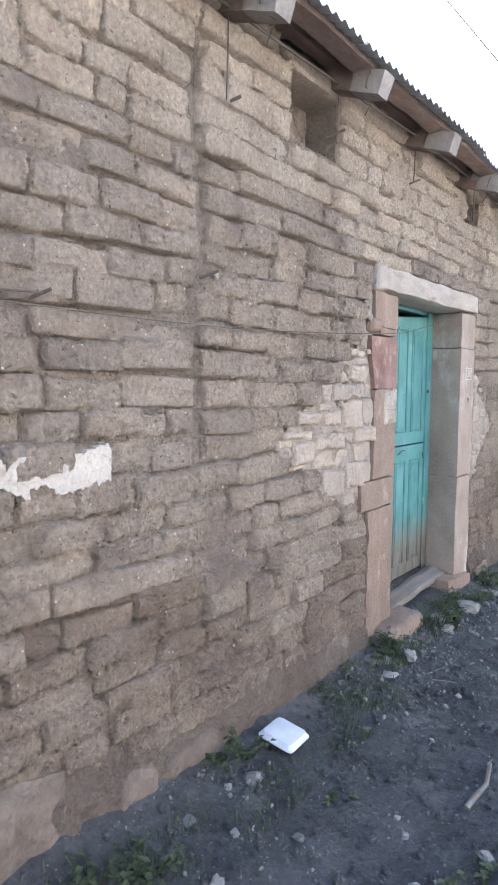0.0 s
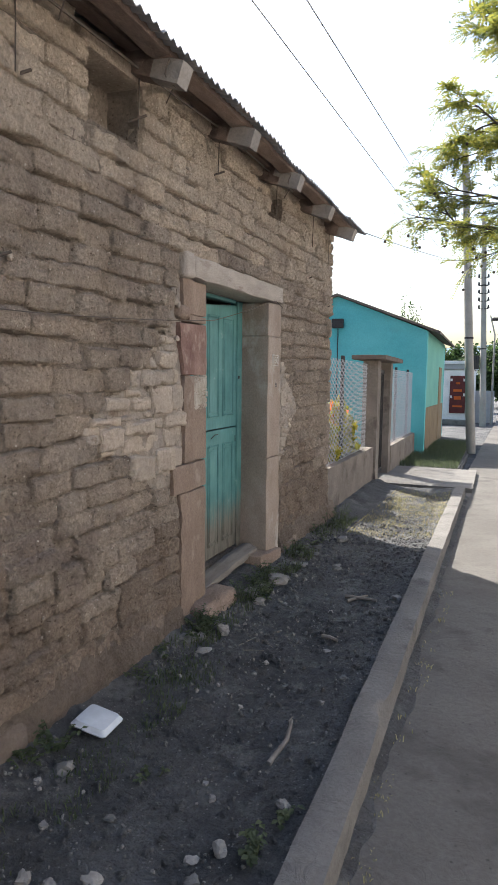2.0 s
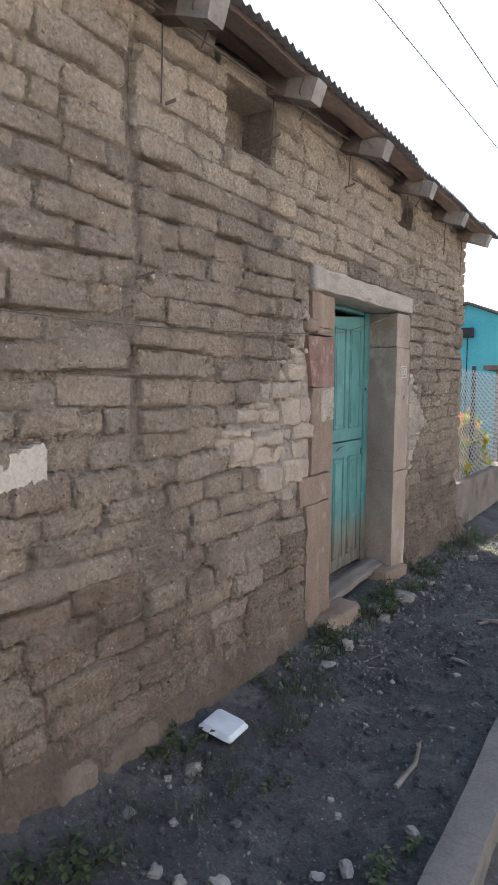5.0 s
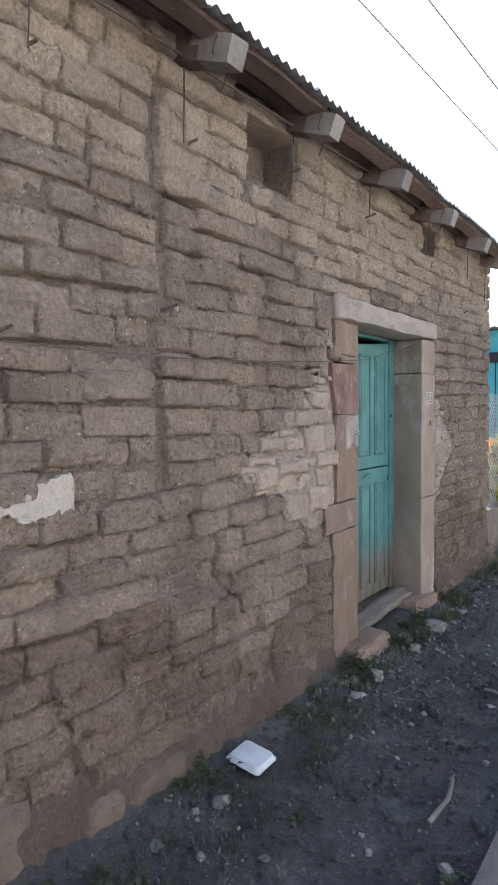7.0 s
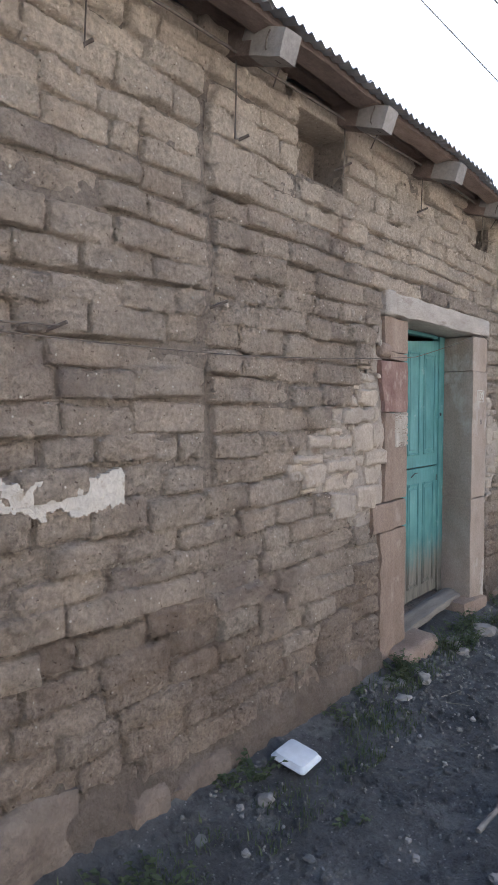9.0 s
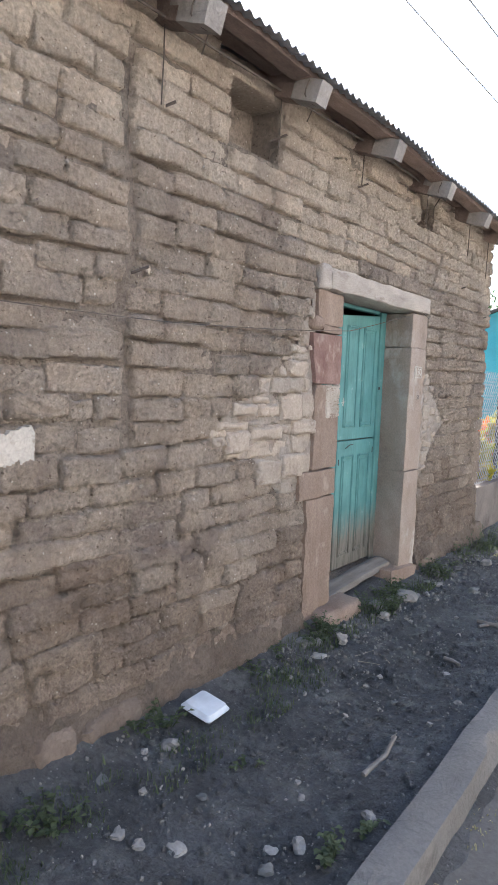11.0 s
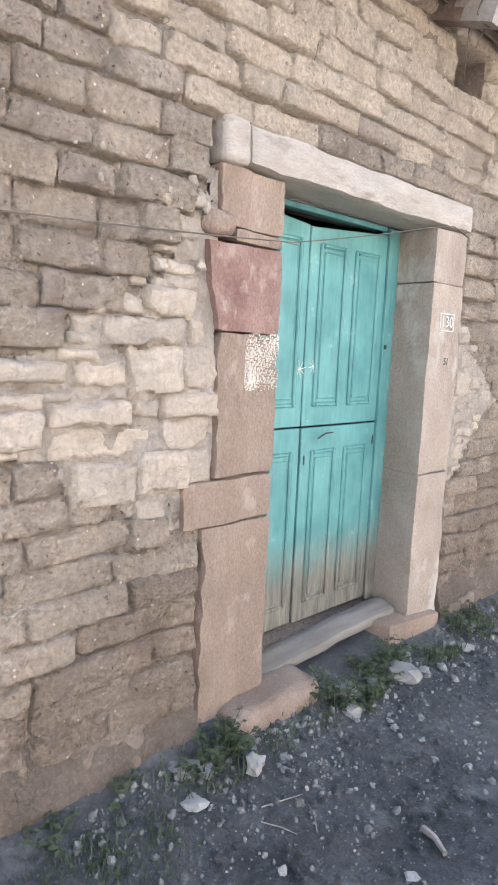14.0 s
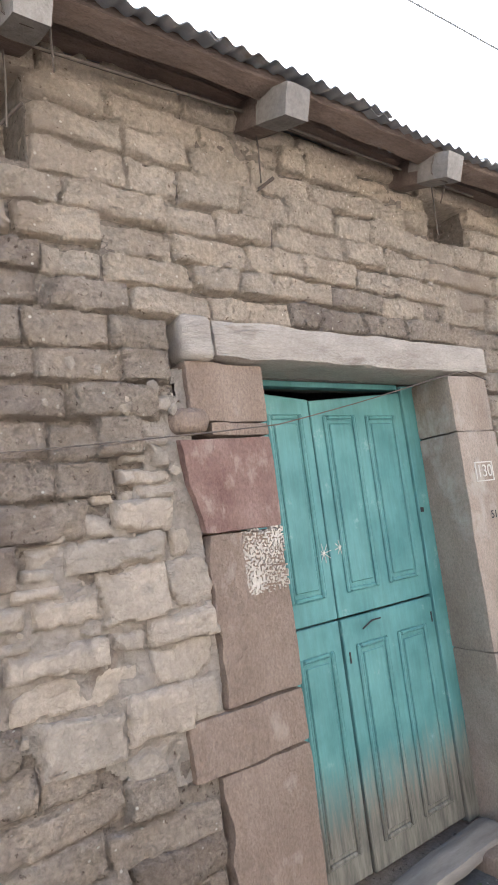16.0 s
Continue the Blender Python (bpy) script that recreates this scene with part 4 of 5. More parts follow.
for x, y, s, f, p in ((0.29, 3.676, 0.10, 1.3, True), (0.14, 3.433, 0.14, 0.5, False), (0.29, 3.365, 0.10, 0.4, True), (0.2, 3.501, 0.08, 0.8, True), (0.26, 4.748, 0.17, 1.0, True), (0.19, 4.396, 0.11, 1.1, False), (0.24, 4.558, 0.09, 1.0, False),
                      (0.29, 4.311, 0.10, 0.9, True), (0.3, 4.9, 0.07, 1, True), (0.33, 5.042, 0.06, 1, True), (0.34, 3.908, 0.03, 1, True), (0.31, 3.821, 0.055, 1, False), (0.36, 3.773, 0.045, 1, False), (0.831, 4.377, 0.045, 0.7, True),
                      (0.27, 2.045, 0.09, 1.0, True), (0.22, 1.925, 0.04, 1, True), (0.24, 1.655, 0.06, 0.4, False), (0.527, 1.495, 0.06, 0.9, True), (0.627, 1.505, 0.05, 1, True), (0.746, 1.585, 0.075, 0.5, True), (1.101, 1.865, 0.07, 1.2, True),
                      (1.022, 1.805, 0.06, 0.6, True), (1.074, 1.695, 0.06, 1.0, False), (1.247, 2.145, 0.07, 0.9, True), (0.39, 6.47, 0.12, 1.0, True), (0.59, 5.461, 0.10, 0.8, False), (0.481, 4.368, 0.04, 1, True), (1.255, 4.71, 0.08, 1, True),
                      (0.925, 4.71, 0.05, 0.8, False), (0.22, 5.318, 0.08, 0.9, False), (0.3, 5.365, 0.09, 0.7, False), (0.18, 5.603, 0.12, 0.9, False), (0.3, 5.745, 0.09, 0.8, False), (0.25, 6.02, 0.11, 0.8, False), (0.44, 4.986, 0.05, 1, False),
                      (0.937, 2.145, 0.035, 1.2, True), (0.866, 2.225, 0.03, 1, True), (0.756, 2.87, 0.035, 1, True), (0.553, 3.016, 0.03, 1, True), (0.901, 3.161, 0.04, 0.8, False), (1.198, 3.307, 0.05, 0.7, False), (0.697, 3.404, 0.035, 0.9, True),
                      (0.45, 2.744, 0.07, 0.5, False), (1.153, 3.016, 0.04, 0.9, False), (0.621, 1.875, 0.045, 0.8, False), (0.42, 1.725, 0.04, 0.9, True), (0.992, 3.695, 0.05, 0.6, True), (0.637, 3.986, 0.03, 1, True)):
    loose_stone(x, y, s, f, p)


def gravel(name, count, spots, label, mat, seed, lo=0.006, hi=0.026):
    """Many small stones, too many to count, as one thing."""
    r = random.Random(seed)
    verts, faces = [], []
    src = []
    for i in range(5):
        bm = bmesh.new()
        bmesh.ops.create_icosphere(bm, subdivisions=1, radius=0.5)
        for v in bm.verts:
            v.co *= 1 + 0.35 * noise.noise(v.co * 3 + Vector((i * 7, 0, 0)))
        bm.verts.index_update()
        src.append(([v.co.copy() for v in bm.verts], [[v.index for v in f.verts] for f in bm.faces]))
        bm.free()
    for _ in range(count):
        x, y = spots(r)
        if 0.05 < x < 0.38 and 2.20 < y < 2.52:
            x += 0.36
        s = lo + (hi - lo) * r.random() ** 3
        vs, fs = src[r.randrange(5)]
        m = pose(x, y, ground_z(x, y) + s * 0.15, r.uniform(0, 360), r.uniform(0, 360), r.uniform(0, 360)) @ Matrix.Diagonal((s, s * r.uniform(0.6, 1), s * r.uniform(0.5, 0.9), 1))
        o = len(verts)
        verts.extend((m @ v)[:] for v in vs)
        faces.extend([o + i for i in f] for f in fs)
    me = bpy.data.meshes.new(name)
    me.from_pydata(verts, [], faces)
    me.materials.append(mat)
    return tagged(new(name, me), label, "gravel", kind="stuff")


gravel("gravel", 3000, lambda r: (r.uniform(0.08, 1.33), r.uniform(0.6, 7.5)), "scattered small grey stones on the dirt", ROCK, 3, 0.004, 0.026)
gravel("gravel", 700, lambda r: (0.10 + abs(r.gauss(0, 0.14)), r.uniform(3.0, 7.2)), "grey rubble chips along the foot of the wall", ROCK, 4, 0.008, 0.045)
gravel("gravel", 200, lambda r: (r.uniform(0.08, 1.33), r.uniform(0.6, 7.5)), "scattered pale stone chips on the dirt", ROCK_PALE, 5, 0.006, 0.022)
gravel("gravel", 1600, lambda r: (r.uniform(0.15, 1.33), r.uniform(3.6, 7.4)), "fine pale grey gravel on the trodden dirt", ROCK, 15, 0.005, 0.018)
gravel("gravel", 900, lambda r: (0.12 + abs(r.gauss(0, 0.30)), r.uniform(2.9, 7.3)), "angular grey stone chips near the doorway", ROCK, 16, 0.008, 0.042)

gravel("clods", 2600, lambda r: (r.uniform(0.08, 1.33), r.uniform(0.6, 7.5)), "small clods of dry earth on the verge", DIRT, 6, 0.008, 0.05)

# white plastic tray
tray = base("plastic_tray", (0.215, 2.355, 0.06), "white plastic tray lying face down on the dirt", "tray")
bm = bmesh.new()
rings = []
for hw, z in ((0.112, 0.0), (0.113, 0.006), (0.106, 0.009), (0.094, 0.025), (0.089, 0.026)):
    ring = []
    for cx, cy, a0 in ((1, 1, 0), (-1, 1, 90), (-1, -1, 180), (1, -1, 270)):
        for k in range(4):
            a = radians(a0 + 30 * k)
            rr = 0.022
            ring.append(bm.verts.new((cx * (hw * 0.82 - rr) + rr * math.cos(a), cy * (hw - rr) + rr * math.sin(a), z)))
    rings.append(ring)
for a, b in zip(rings, rings[1:]):
    for k in range(16):
        bm.faces.new((a[k], a[(k + 1) % 16], b[(k + 1) % 16], b[k]))
bm.faces.new(rings[-1])
bm.faces.new(rings[0][::-1])
bm.transform(pose(0.215, 2.355, ground_z(0.2, 2.355) + 0.034, 1, 10, 3) @ Matrix.Diagonal((1.05, 0.82, 1.15, 1)))
part("body", bm, PLASTIC, tray, smooth=True)

# forked dry stick and other dead wood
stick = base("dry_stick", (1.08, 2.5, 0.05), "pale dry bent stick lying on the dirt", "stick")
def on_ground(x, y, h=0.008):
    return (x, y, ground_z(x, y) + h)
part("branch", tube(bmesh.new(), [on_ground(1.05, 2.84), on_ground(1.075, 2.74, 0.016), on_ground(1.10, 2.62, 0.014), on_ground(1.085, 2.52), on_ground(1.075, 2.44)], 0.009, 7, 0.013), STICK, stick, smooth=True)
part("twig", tube(bmesh.new(), [on_ground(1.08, 2.73, 0.016), on_ground(1.055, 2.78, 0.03), on_ground(1.06, 2.83, 0.03)], 0.005, 6, 0.003), STICK, stick, smooth=True)
for k, (xa, ya, xb, yb, r) in enumerate(((0.90, 3.92, 1.02, 3.86, 0.014), (0.22, 3.02, 0.30, 2.99, 0.003), (0.86, 4.72, 1.12, 4.64, 0.016), (0.9, 4.62, 1.02, 4.78, 0.012), (0.55, 3.7, 0.66, 3.62, 0.003), (0.45, 3.55, 0.5, 3.72, 0.003), (0.5, 3.5, 0.62, 3.56, 0.0025))):
    t = base("twig", (xa, ya, 0.04), "short dead twig on the dirt", "twig", "twigs on the verge")
    part("branch", tube(bmesh.new(), [on_ground(xa, ya, r), on_ground((xa + xb) / 2, (ya + yb) / 2 + 0.01, r * 1.4), on_ground(xb, yb, r)], r, 6, r * 0.7), STICK, t, smooth=True)


def grass_patch(name, count, area, label, seed, h=(0.03, 0.09), zf=ground_z, mat=GRASS):
    r = random.Random(seed)
    verts, faces = [], []
    for _ in range(count):
        x, y = area(r)
        z = zf(x, y)
        a, ln, w = r.uniform(0, 6.28), r.uniform(*h), r.uniform(0.0015, 0.004)
        lean = r.uniform(0.1, 0.9)
        d = Vector((math.cos(a), math.sin(a), 0))
        s = Vector((-d.y, d.x, 0)) * w
        p = Vector((x, y, z - 0.004))
        m = p + d * ln * lean * 0.4 + Vector((0, 0, ln * 0.6))
        e = p + d * ln * lean + Vector((0, 0, ln * (1 - 0.5 * lean)))
        o = len(verts)
        verts += [(p - s)[:], (p + s)[:], (m + s * 0.7)[:], (m - s * 0.7)[:], e[:]]
        faces += [[o, o + 1, o + 2, o + 3], [o + 3, o + 2, o + 4]]
    me = bpy.data.meshes.new(name)
    me.from_pydata(verts, [], faces)
    me.materials.append(mat)
    return tagged(new(name, me), label, "grass", kind="stuff")


def clumped(x0, x1, y0, y1, n, spread, seed):
    q = random.Random(seed)
    centres = [(q.uniform(x0, x1), q.uniform(y0, y1)) for _ in range(n)]
    def pick(r):
        cx, cy = centres[r.randrange(n)]
        return min(max(cx + r.gauss(0, spread), x0), x1), cy + r.gauss(0, spread)
    return pick


grass_patch("grass", 5200, clumped(0.35, 1.32, 6.9, 10.2, 260, 0.09, 1), "dry sparse grass in the sun", 21, (0.012, 0.04))
grass_patch("grass", 1500, clumped(0.10, 0.5, 0.7, 3.2, 30, 0.05, 2), "sparse grass at the foot of the wall", 22, (0.02, 0.06), mat=LEAF_WEED)
grass_patch("grass", 1500, clumped(0.08, 0.3, 3.2, 7.5, 34, 0.06, 3), "sparse grass at the foot of the wall", 23, (0.03, 0.09), mat=LEAF_WEED)
grass_patch("grass", 220, clumped(1.53, 1.62, 1.2, 5.5, 40, 0.03, 4), "dead grass and dust along the kerb", 24, (0.01, 0.04), zf=lambda x, y: ROAD_Z)
before = set(bpy.data.objects)
grass_patch("grass", 14000, lambda r: (r.uniform(0.05, 1.28), r.uniform(13.2, 20)), "short green grass before the turquoise house", 25, (0.06, 0.16), zf=lambda x, y: 0.02, mat=LEAF_WEED)
tagged(mesh_ob("verge_ground", rough_block(-0.1, 1.3, 13.1, 24, -0.14, 0.02, 0.2, 0.01, 0.01, 1.0), DIRT, True), "dirt verge before the turquoise house", "ground", kind="structure")

# ---------------- tree over the road ----------------
def street_tree(foot, limbs, seed):
    r = random.Random(seed)
    tree = base("street_tree", foot, "tall roadside tree with feathery yellow-green leaves", "tree")
    trunk, crown, pods = bmesh.new(), bmesh.new(), bmesh.new()
    f = Vector(foot)
    top = f + Vector((-0.2, -0.1, 3.0))
    tube(trunk, [f + Vector((0, 0, -0.1)), f.lerp(top, 0.5) + Vector((0.08, 0, 0)), top], 0.2, 12, 0.15)

    def spray(p, d, ln):
        side = d.cross(Vector((0, 0, 1))).normalized()
        for i in range(9):
            c = p + d * ln * (i + 1) / 9 + Vector((0, 0, -0.25 * ln * ((i + 1) / 9) ** 2))
            for s in (1, -1):
                w = side * s * r.uniform(0.035, 0.06)
                e = d * 0.014
                dz = Vector((0, 0, r.uniform(-0.02, 0.012)))
                v = [crown.verts.new(q) for q in (c - e * 0.4, c + w * 0.5 + e + dz * 0.5, c + w + e * 0.6 + dz, c + w * 0.5 - e * 0.7 + dz * 0.5)]
                crown.faces.new(v)

    def twig(p, d, ln, rad, depth, dense):
        pts = [p]
        for i in range(4):
            d = (d + Vector((r.uniform(-0.25, 0.25), r.uniform(-0.25, 0.25), r.uniform(-0.16, 0.14)))).normalized()
            pts.append(pts[-1] + d * ln / 4)
        tube(trunk, pts, rad, 5, rad * 0.45, cap=False)
        if depth == 0:
            for q in pts[1:]:
                for _ in range(dense):
                    a = (d + Vector((r.uniform(-1, 1), r.uniform(-1, 1), r.uniform(-0.6, 0.5)))).normalized()
                    spray(q, a, r.uniform(0.12, 0.26))
            if r.random() < 0.22:
                e = pts[-1] + Vector((r.uniform(-0.1, 0.1), 0, -0.16))
                tube(trunk, [pts[-1], e], 0.002, 3, cap=False)
                bmesh.ops.create_icosphere(pods, subdivisions=1, radius=0.024, matrix=Matrix.Translation(e))
            return
        for q in pts[1:]:
            for _ in range(2):
                a = (d + Vector((r.uniform(-0.8, 0.8), r.uniform(-0.8, 0.8), r.uniform(-0.5, 0.45)))).normalized()
                twig(q, a, ln * r.uniform(0.4, 0.62), rad * 0.5, depth - 1, dense)

    for start, end, dense in limbs:
        a, b = top.lerp(f + Vector((-0.2, -0.1, 3.9)), start), Vector(end)
        pts = [a, a.lerp(b, 0.35) + Vector((0, 0, 0.25)), a.lerp(b, 0.7) + Vector((0, 0, 0.12)), b]
        tube(trunk, pts, 0.075, 7, 0.018)
        for q, ln in ((pts[1], 1.0), (pts[1].lerp(pts[2], 0.5), 0.95), (pts[2], 0.9), (pts[2].lerp(b, 0.5), 0.8), (b, 0.7)):
            for _ in range(2):
                d = ((b - a).normalized() + Vector((r.uniform(-0.6, 0.6), r.uniform(-0.7, 0.7), r.uniform(-0.5, 0.4)))).normalized()
                twig(q, d, ln, 0.014, 1, dense)
    part("trunk", trunk, BARK, tree, smooth=True)
    part("crown", crown, LEAF_TREE, tree)
    tagged(part("pods", pods, BARK, tree, "small dark hanging seed pods"), kind="stuff")
    return tree


street_tree((5.2, 10.6, 0.0), [(0.0, (1.30, 9.4, 3.95), 2), (0.2, (1.65, 9.6, 4.35), 2), (0.5, (1.75, 9.3, 5.2), 4), (0.8, (1.7, 9.5, 6.5), 2), (0.6, (2.3, 9.0, 5.7), 5), (0.9, (3.4, 9.2, 7.4), 4), (1.0, (6.5, 10.2, 7.0), 4), (0.9, (5.4, 13.0, 6.8), 4), (0.7, (7.4, 12.0, 5.8), 3)], 5)


def leafy_mass(name, at, size, n, mat, label, category, seed, trunk=True, leaf=0.16, lean=0.0):
    """A distant tree or bush: a trunk and an uneven crown of many small leaf faces in clumps."""
    r = random.Random(seed)
    x, y, z = at
    t = base(name, at, label, category)
    bm = bmesh.new()
    clumps = []
    for _ in range(26):
        a, b = r.uniform(0, 6.28), r.random() ** 0.5
        h = r.random()
        w = (1 - 0.75 * h) if lean else (0.5 + 0.5 * math.sin(math.pi * (0.15 + 0.8 * h)))
        clumps.append((Vector((x + size[0] * b * math.cos(a) * w, y + size[1] * b * math.sin(a) * w, z + size[2] * (0.28 + 0.72 * h))), r.uniform(0.16, 0.34)))
    for _ in range(n):
        c, s = clumps[r.randrange(len(clumps))]
        p = c + Vector((r.gauss(0, s * size[0] * 0.6), r.gauss(0, s * size[1] * 0.6), r.gauss(0, s * size[2] * 0.28)))
        p.z = max(p.z, z + 0.02)
        u = Vector((r.uniform(-1, 1), r.uniform(-1, 1), r.uniform(-1, 1))).normalized() * leaf * r.uniform(0.5, 1)
        v = u.cross(Vector((r.uniform(-1, 1), r.uniform(-1, 1), r.uniform(-1, 1)))).normalized() * leaf * 0.45
        bm.faces.new([bm.verts.new(q) for q in (p - u, p + v, p + u, p - v)])
    part("crown", bm, mat, t)
    tube_bm = bmesh.new()
    for c, s in clumps[:8]:
        tube(tube_bm, [(x, y, z - 0.1), (x + (c.x - x) * 0.3, y + (c.y - y) * 0.3, z + (c.z - z) * 0.5), c[:]], 0.04 * size[2] / 3, 5, 0.01)
    part("trunk", tube_bm, BARK, t)
    return t


# garden behind the fence
tagged(mesh_ob("garden_ground", rough_block(-6.0, -0.14, 7.6, 13.39, -0.14, 0.35, 0.5, 0.02, 0.01, 8.0), DIRT, True), "raised garden earth behind the fence", "ground", kind="structure")
for k, (x, y, h) in enumerate(((-0.42, 8.15, 0.95), (-0.42, 8.65, 1.05), (-0.42, 9.15, 0.95), (-0.45, 9.65, 0.8))):
    b = leafy_mass("garden_shrub", (x, y, 0.33), (0.36, 0.36, h), 4200, LEAF_BUSH, "sunlit yellow-green garden shrub with orange flowers", "shrub", 40 + k, leaf=0.075)
    r = random.Random(70 + k)
    bm = bmesh.new()
    for _ in range(170):
        p = Vector((min(x + abs(r.gauss(0, 0.16)), -0.2), y + r.gauss(0, 0.2), 0.45 + h * r.uniform(0.2, 0.95)))
        turn = Euler((r.uniform(0, 1.2), r.uniform(0.2, 1.4), r.uniform(0, 6.28))).to_matrix()
        for i in range(5):
            a = 6.28 * i / 5
            d = turn @ Vector((math.cos(a), math.sin(a), 0.3)) * 0.042
            w = turn @ Vector((-math.sin(a), math.cos(a), 0)) * 0.018
            bm.faces.new([bm.verts.new(q) for q in (p, p + d * 0.6 + w, p + d, p + d * 0.6 - w)])
    tagged(part("flowers", bm, PETAL, b, "orange red flowers"), kind="stuff")

leafy_mass("dark_tree", (-5.55, 24.0, 0.0), (0.75, 0.75, 7.4), 7000, LEAF_DARK, "dark tall tree behind the turquoise house", "tree", 51, leaf=0.09, lean=1.0)
leafy_mass("dark_tree", (-6.6, 27.5, 0.0), (1.5, 1.5, 5.9), 6000, LEAF_DARK, "dark broad tree behind the turquoise house", "tree", 52, leaf=0.10)
leafy_mass("dark_tree", (-2.6, 36.0, 0.0), (0.8, 0.8, 6.0), 1600, LEAF_DARK, "dark tree behind the houses", "tree", 53, leaf=0.08)
for k, (x, y, s, h) in enumerate(((3.0, 62, 2.6, 5.5), (5.5, 66, 3.0, 6.0), (1.6, 58, 1.8, 4.6), (8.5, 70, 3.5, 6.5), (12, 74, 4, 7.0), (-0.5, 48, 1.4, 4.2))):
    leafy_mass("far_tree", (x, y, -0.12), (s, s, h), 5000, LEAF_DARK, "dark leafy tree at the end of the street", "tree", 60 + k, leaf=0.2)

# shop at the end of the street
shop = base("corner_shop", (0, 32, 0), "small white corner shop with a dark maroon shutter", "shop")
part("wall", boxm(-3.2, 0.95, 32.0, 36.0, -0.12, 2.5, 0.02), SHOP_WHITE, shop)
part("parapet", boxm(-3.25, 1.0, 31.9, 36.1, 2.505, 2.75, 0.01), SHOP_GREY, shop, "grey parapet band")
part("roof_slab", boxm(-3.3, 1.05, 31.8, 36.2, 2.755, 2.9, 0.01), SHOP_WHITE, shop)
sh = part("shutter", boxm(-0.10, 0.62, 31.93, 31.98, 0.42, 2.2, 0.01), MAROON, shop, "dark maroon shutter with printed shapes")
for k, (x, z, w, h, mt) in enumerate(((0.26, 1.85, 0.10, 0.10, PETAL), (0.26, 1.5, 0.2, 0.12, PETAL), (0.26, 1.15, 0.16, 0.16, PETAL), (0.26, 0.75, 0.22, 0.08, PETAL), (-0.04, 2.0, 0.05, 0.12, SHOP_WHITE), (0.55, 2.0, 0.05, 0.12, SHOP_WHITE), (-0.03, 1.2, 0.04, 0.12, SHOP_WHITE), (0.55, 1.3, 0.04, 0.14, SHOP_WHITE))):
    part("print", boxm(x - w, x + w, 31.915, 31.929, z - h / 2, z + h / 2, 0.006), mt, sh)
part("step", boxm(-0.6, 0.9, 31.2, 31.88, -0.12, 0.12, 0.02), CONCRETE, shop)
yard = tagged(mesh_ob("yard_wall", rough_block(1.0, 1.9, 34.0, 34.3, -0.12, 1.5, 0.3, 0.01, 0.01, 3.0), SHOP_GREY, True), "grey yard wall beside the shop", "wall", kind="structure")

# street lamp further on
lamp = base("street_lamp", (1.75, 33.0, 0), "slim grey street lamp with a dark head", "street lamp")
part("post", tube(bmesh.new(), [(1.80, 33.0, -0.12), (1.78, 33.0, 4.2), (1.55, 33.0, 5.1)], 0.05, 8, 0.03), POLE, lamp, smooth=True)
part("head", boxm(1.62, 2.05, 32.88, 33.12, 4.84, 5.0, 0.05), DARK_STEEL, lamp, "dark lamp head")
part("transformer", tube(bmesh.new(), [(1.0, 30.9, 2.5), (1.0, 30.9, 3.1)], 0.2, 12), DARK_STEEL, lamp, "dark round meter box")

turn_street(set(bpy.data.objects) - before)

# hills, with the distance haze put into their colour
bm = bmesh.new()
n = 60
ring = []
for i in range(n + 1):
    a = radians(-50 + 100 * i / n)
    h = 26 + 22 * noise.noise(Vector((a * 2.2, 1, 0))) + 6 * noise.noise(Vector((a * 9, 3, 0))) + 14 * math.exp(-((a - 0.12) / 0.16) ** 2)
    ring.append((bm.verts.new((620 * math.sin(a), 620 * math.cos(a), -2)), bm.verts.new((660 * math.sin(a), 660 * math.cos(a), max(6, h)))))
for a, b in zip(ring, ring[1:]):
    bm.faces.new((a[0], b[0], b[1], a[1]))
tagged(mesh_ob("backdrop_hills", bm, HILL, True), "hazy blue hills on the horizon", "hills", kind="structure")

# ---------------- wires on the wall and over the street ----------------
def wall_wire(pts, r, label, category="wire"):
    return tagged(mesh_ob("wall_wire", tube(bmesh.new(), pts, r, 6), WIRE, True), label, category, "wires on the wall")


wall_wire(sag((0.03, 0.529, 2.047), (0.03, 2.161, 2.032), 0.01, 8)[:-1] + sag((0.03, 2.161, 2.032), (0.045, 4.0, 2.135), 0.012, 8)[:-1] + sag((0.045, 4.0, 2.135), (0.04, 5.17, 2.385), 0.008, 8)[:-1] + [(0.03, 5.3, 2.40), (0.03, 5.47, 2.36)], 0.0028, "thin rusty wire strung along the adobe wall")
wall_wire(sag((0.03, 0.427, 2.079), (0.05, 1.166, 2.073), 0.012, 6), 0.004, "loose rusty wire end twisted on a nail")
wall_wire(sag((0.06, -1.9, 3.30), (0.06, 1.7, 3.37), 0.02, 8)[:-1] + sag((0.06, 1.7, 3.37), (0.06, 4.1, 3.43), 0.012, 8)[:-1] + sag((0.06, 4.1, 3.43), (0.06, 5.6, 3.40), 0.0, 4), 0.007, "dark cable slung under the eave")
for y, za, zb in ((2.13, 3.44, 3.01), (3.075, 3.45, 3.10), (4.10, 3.44, 3.15), (1.31, 3.40, 3.07), (5.27, 3.42, 3.13), (6.35, 3.40, 3.05), (6.95, 3.36, 2.92)):
    wall_wire([(0.035, y, za), (0.03, y + 0.004, (za + zb) / 2), (0.03, y - 0.006, zb)], 0.0035, "rusty tie wire hanging from a rafter")
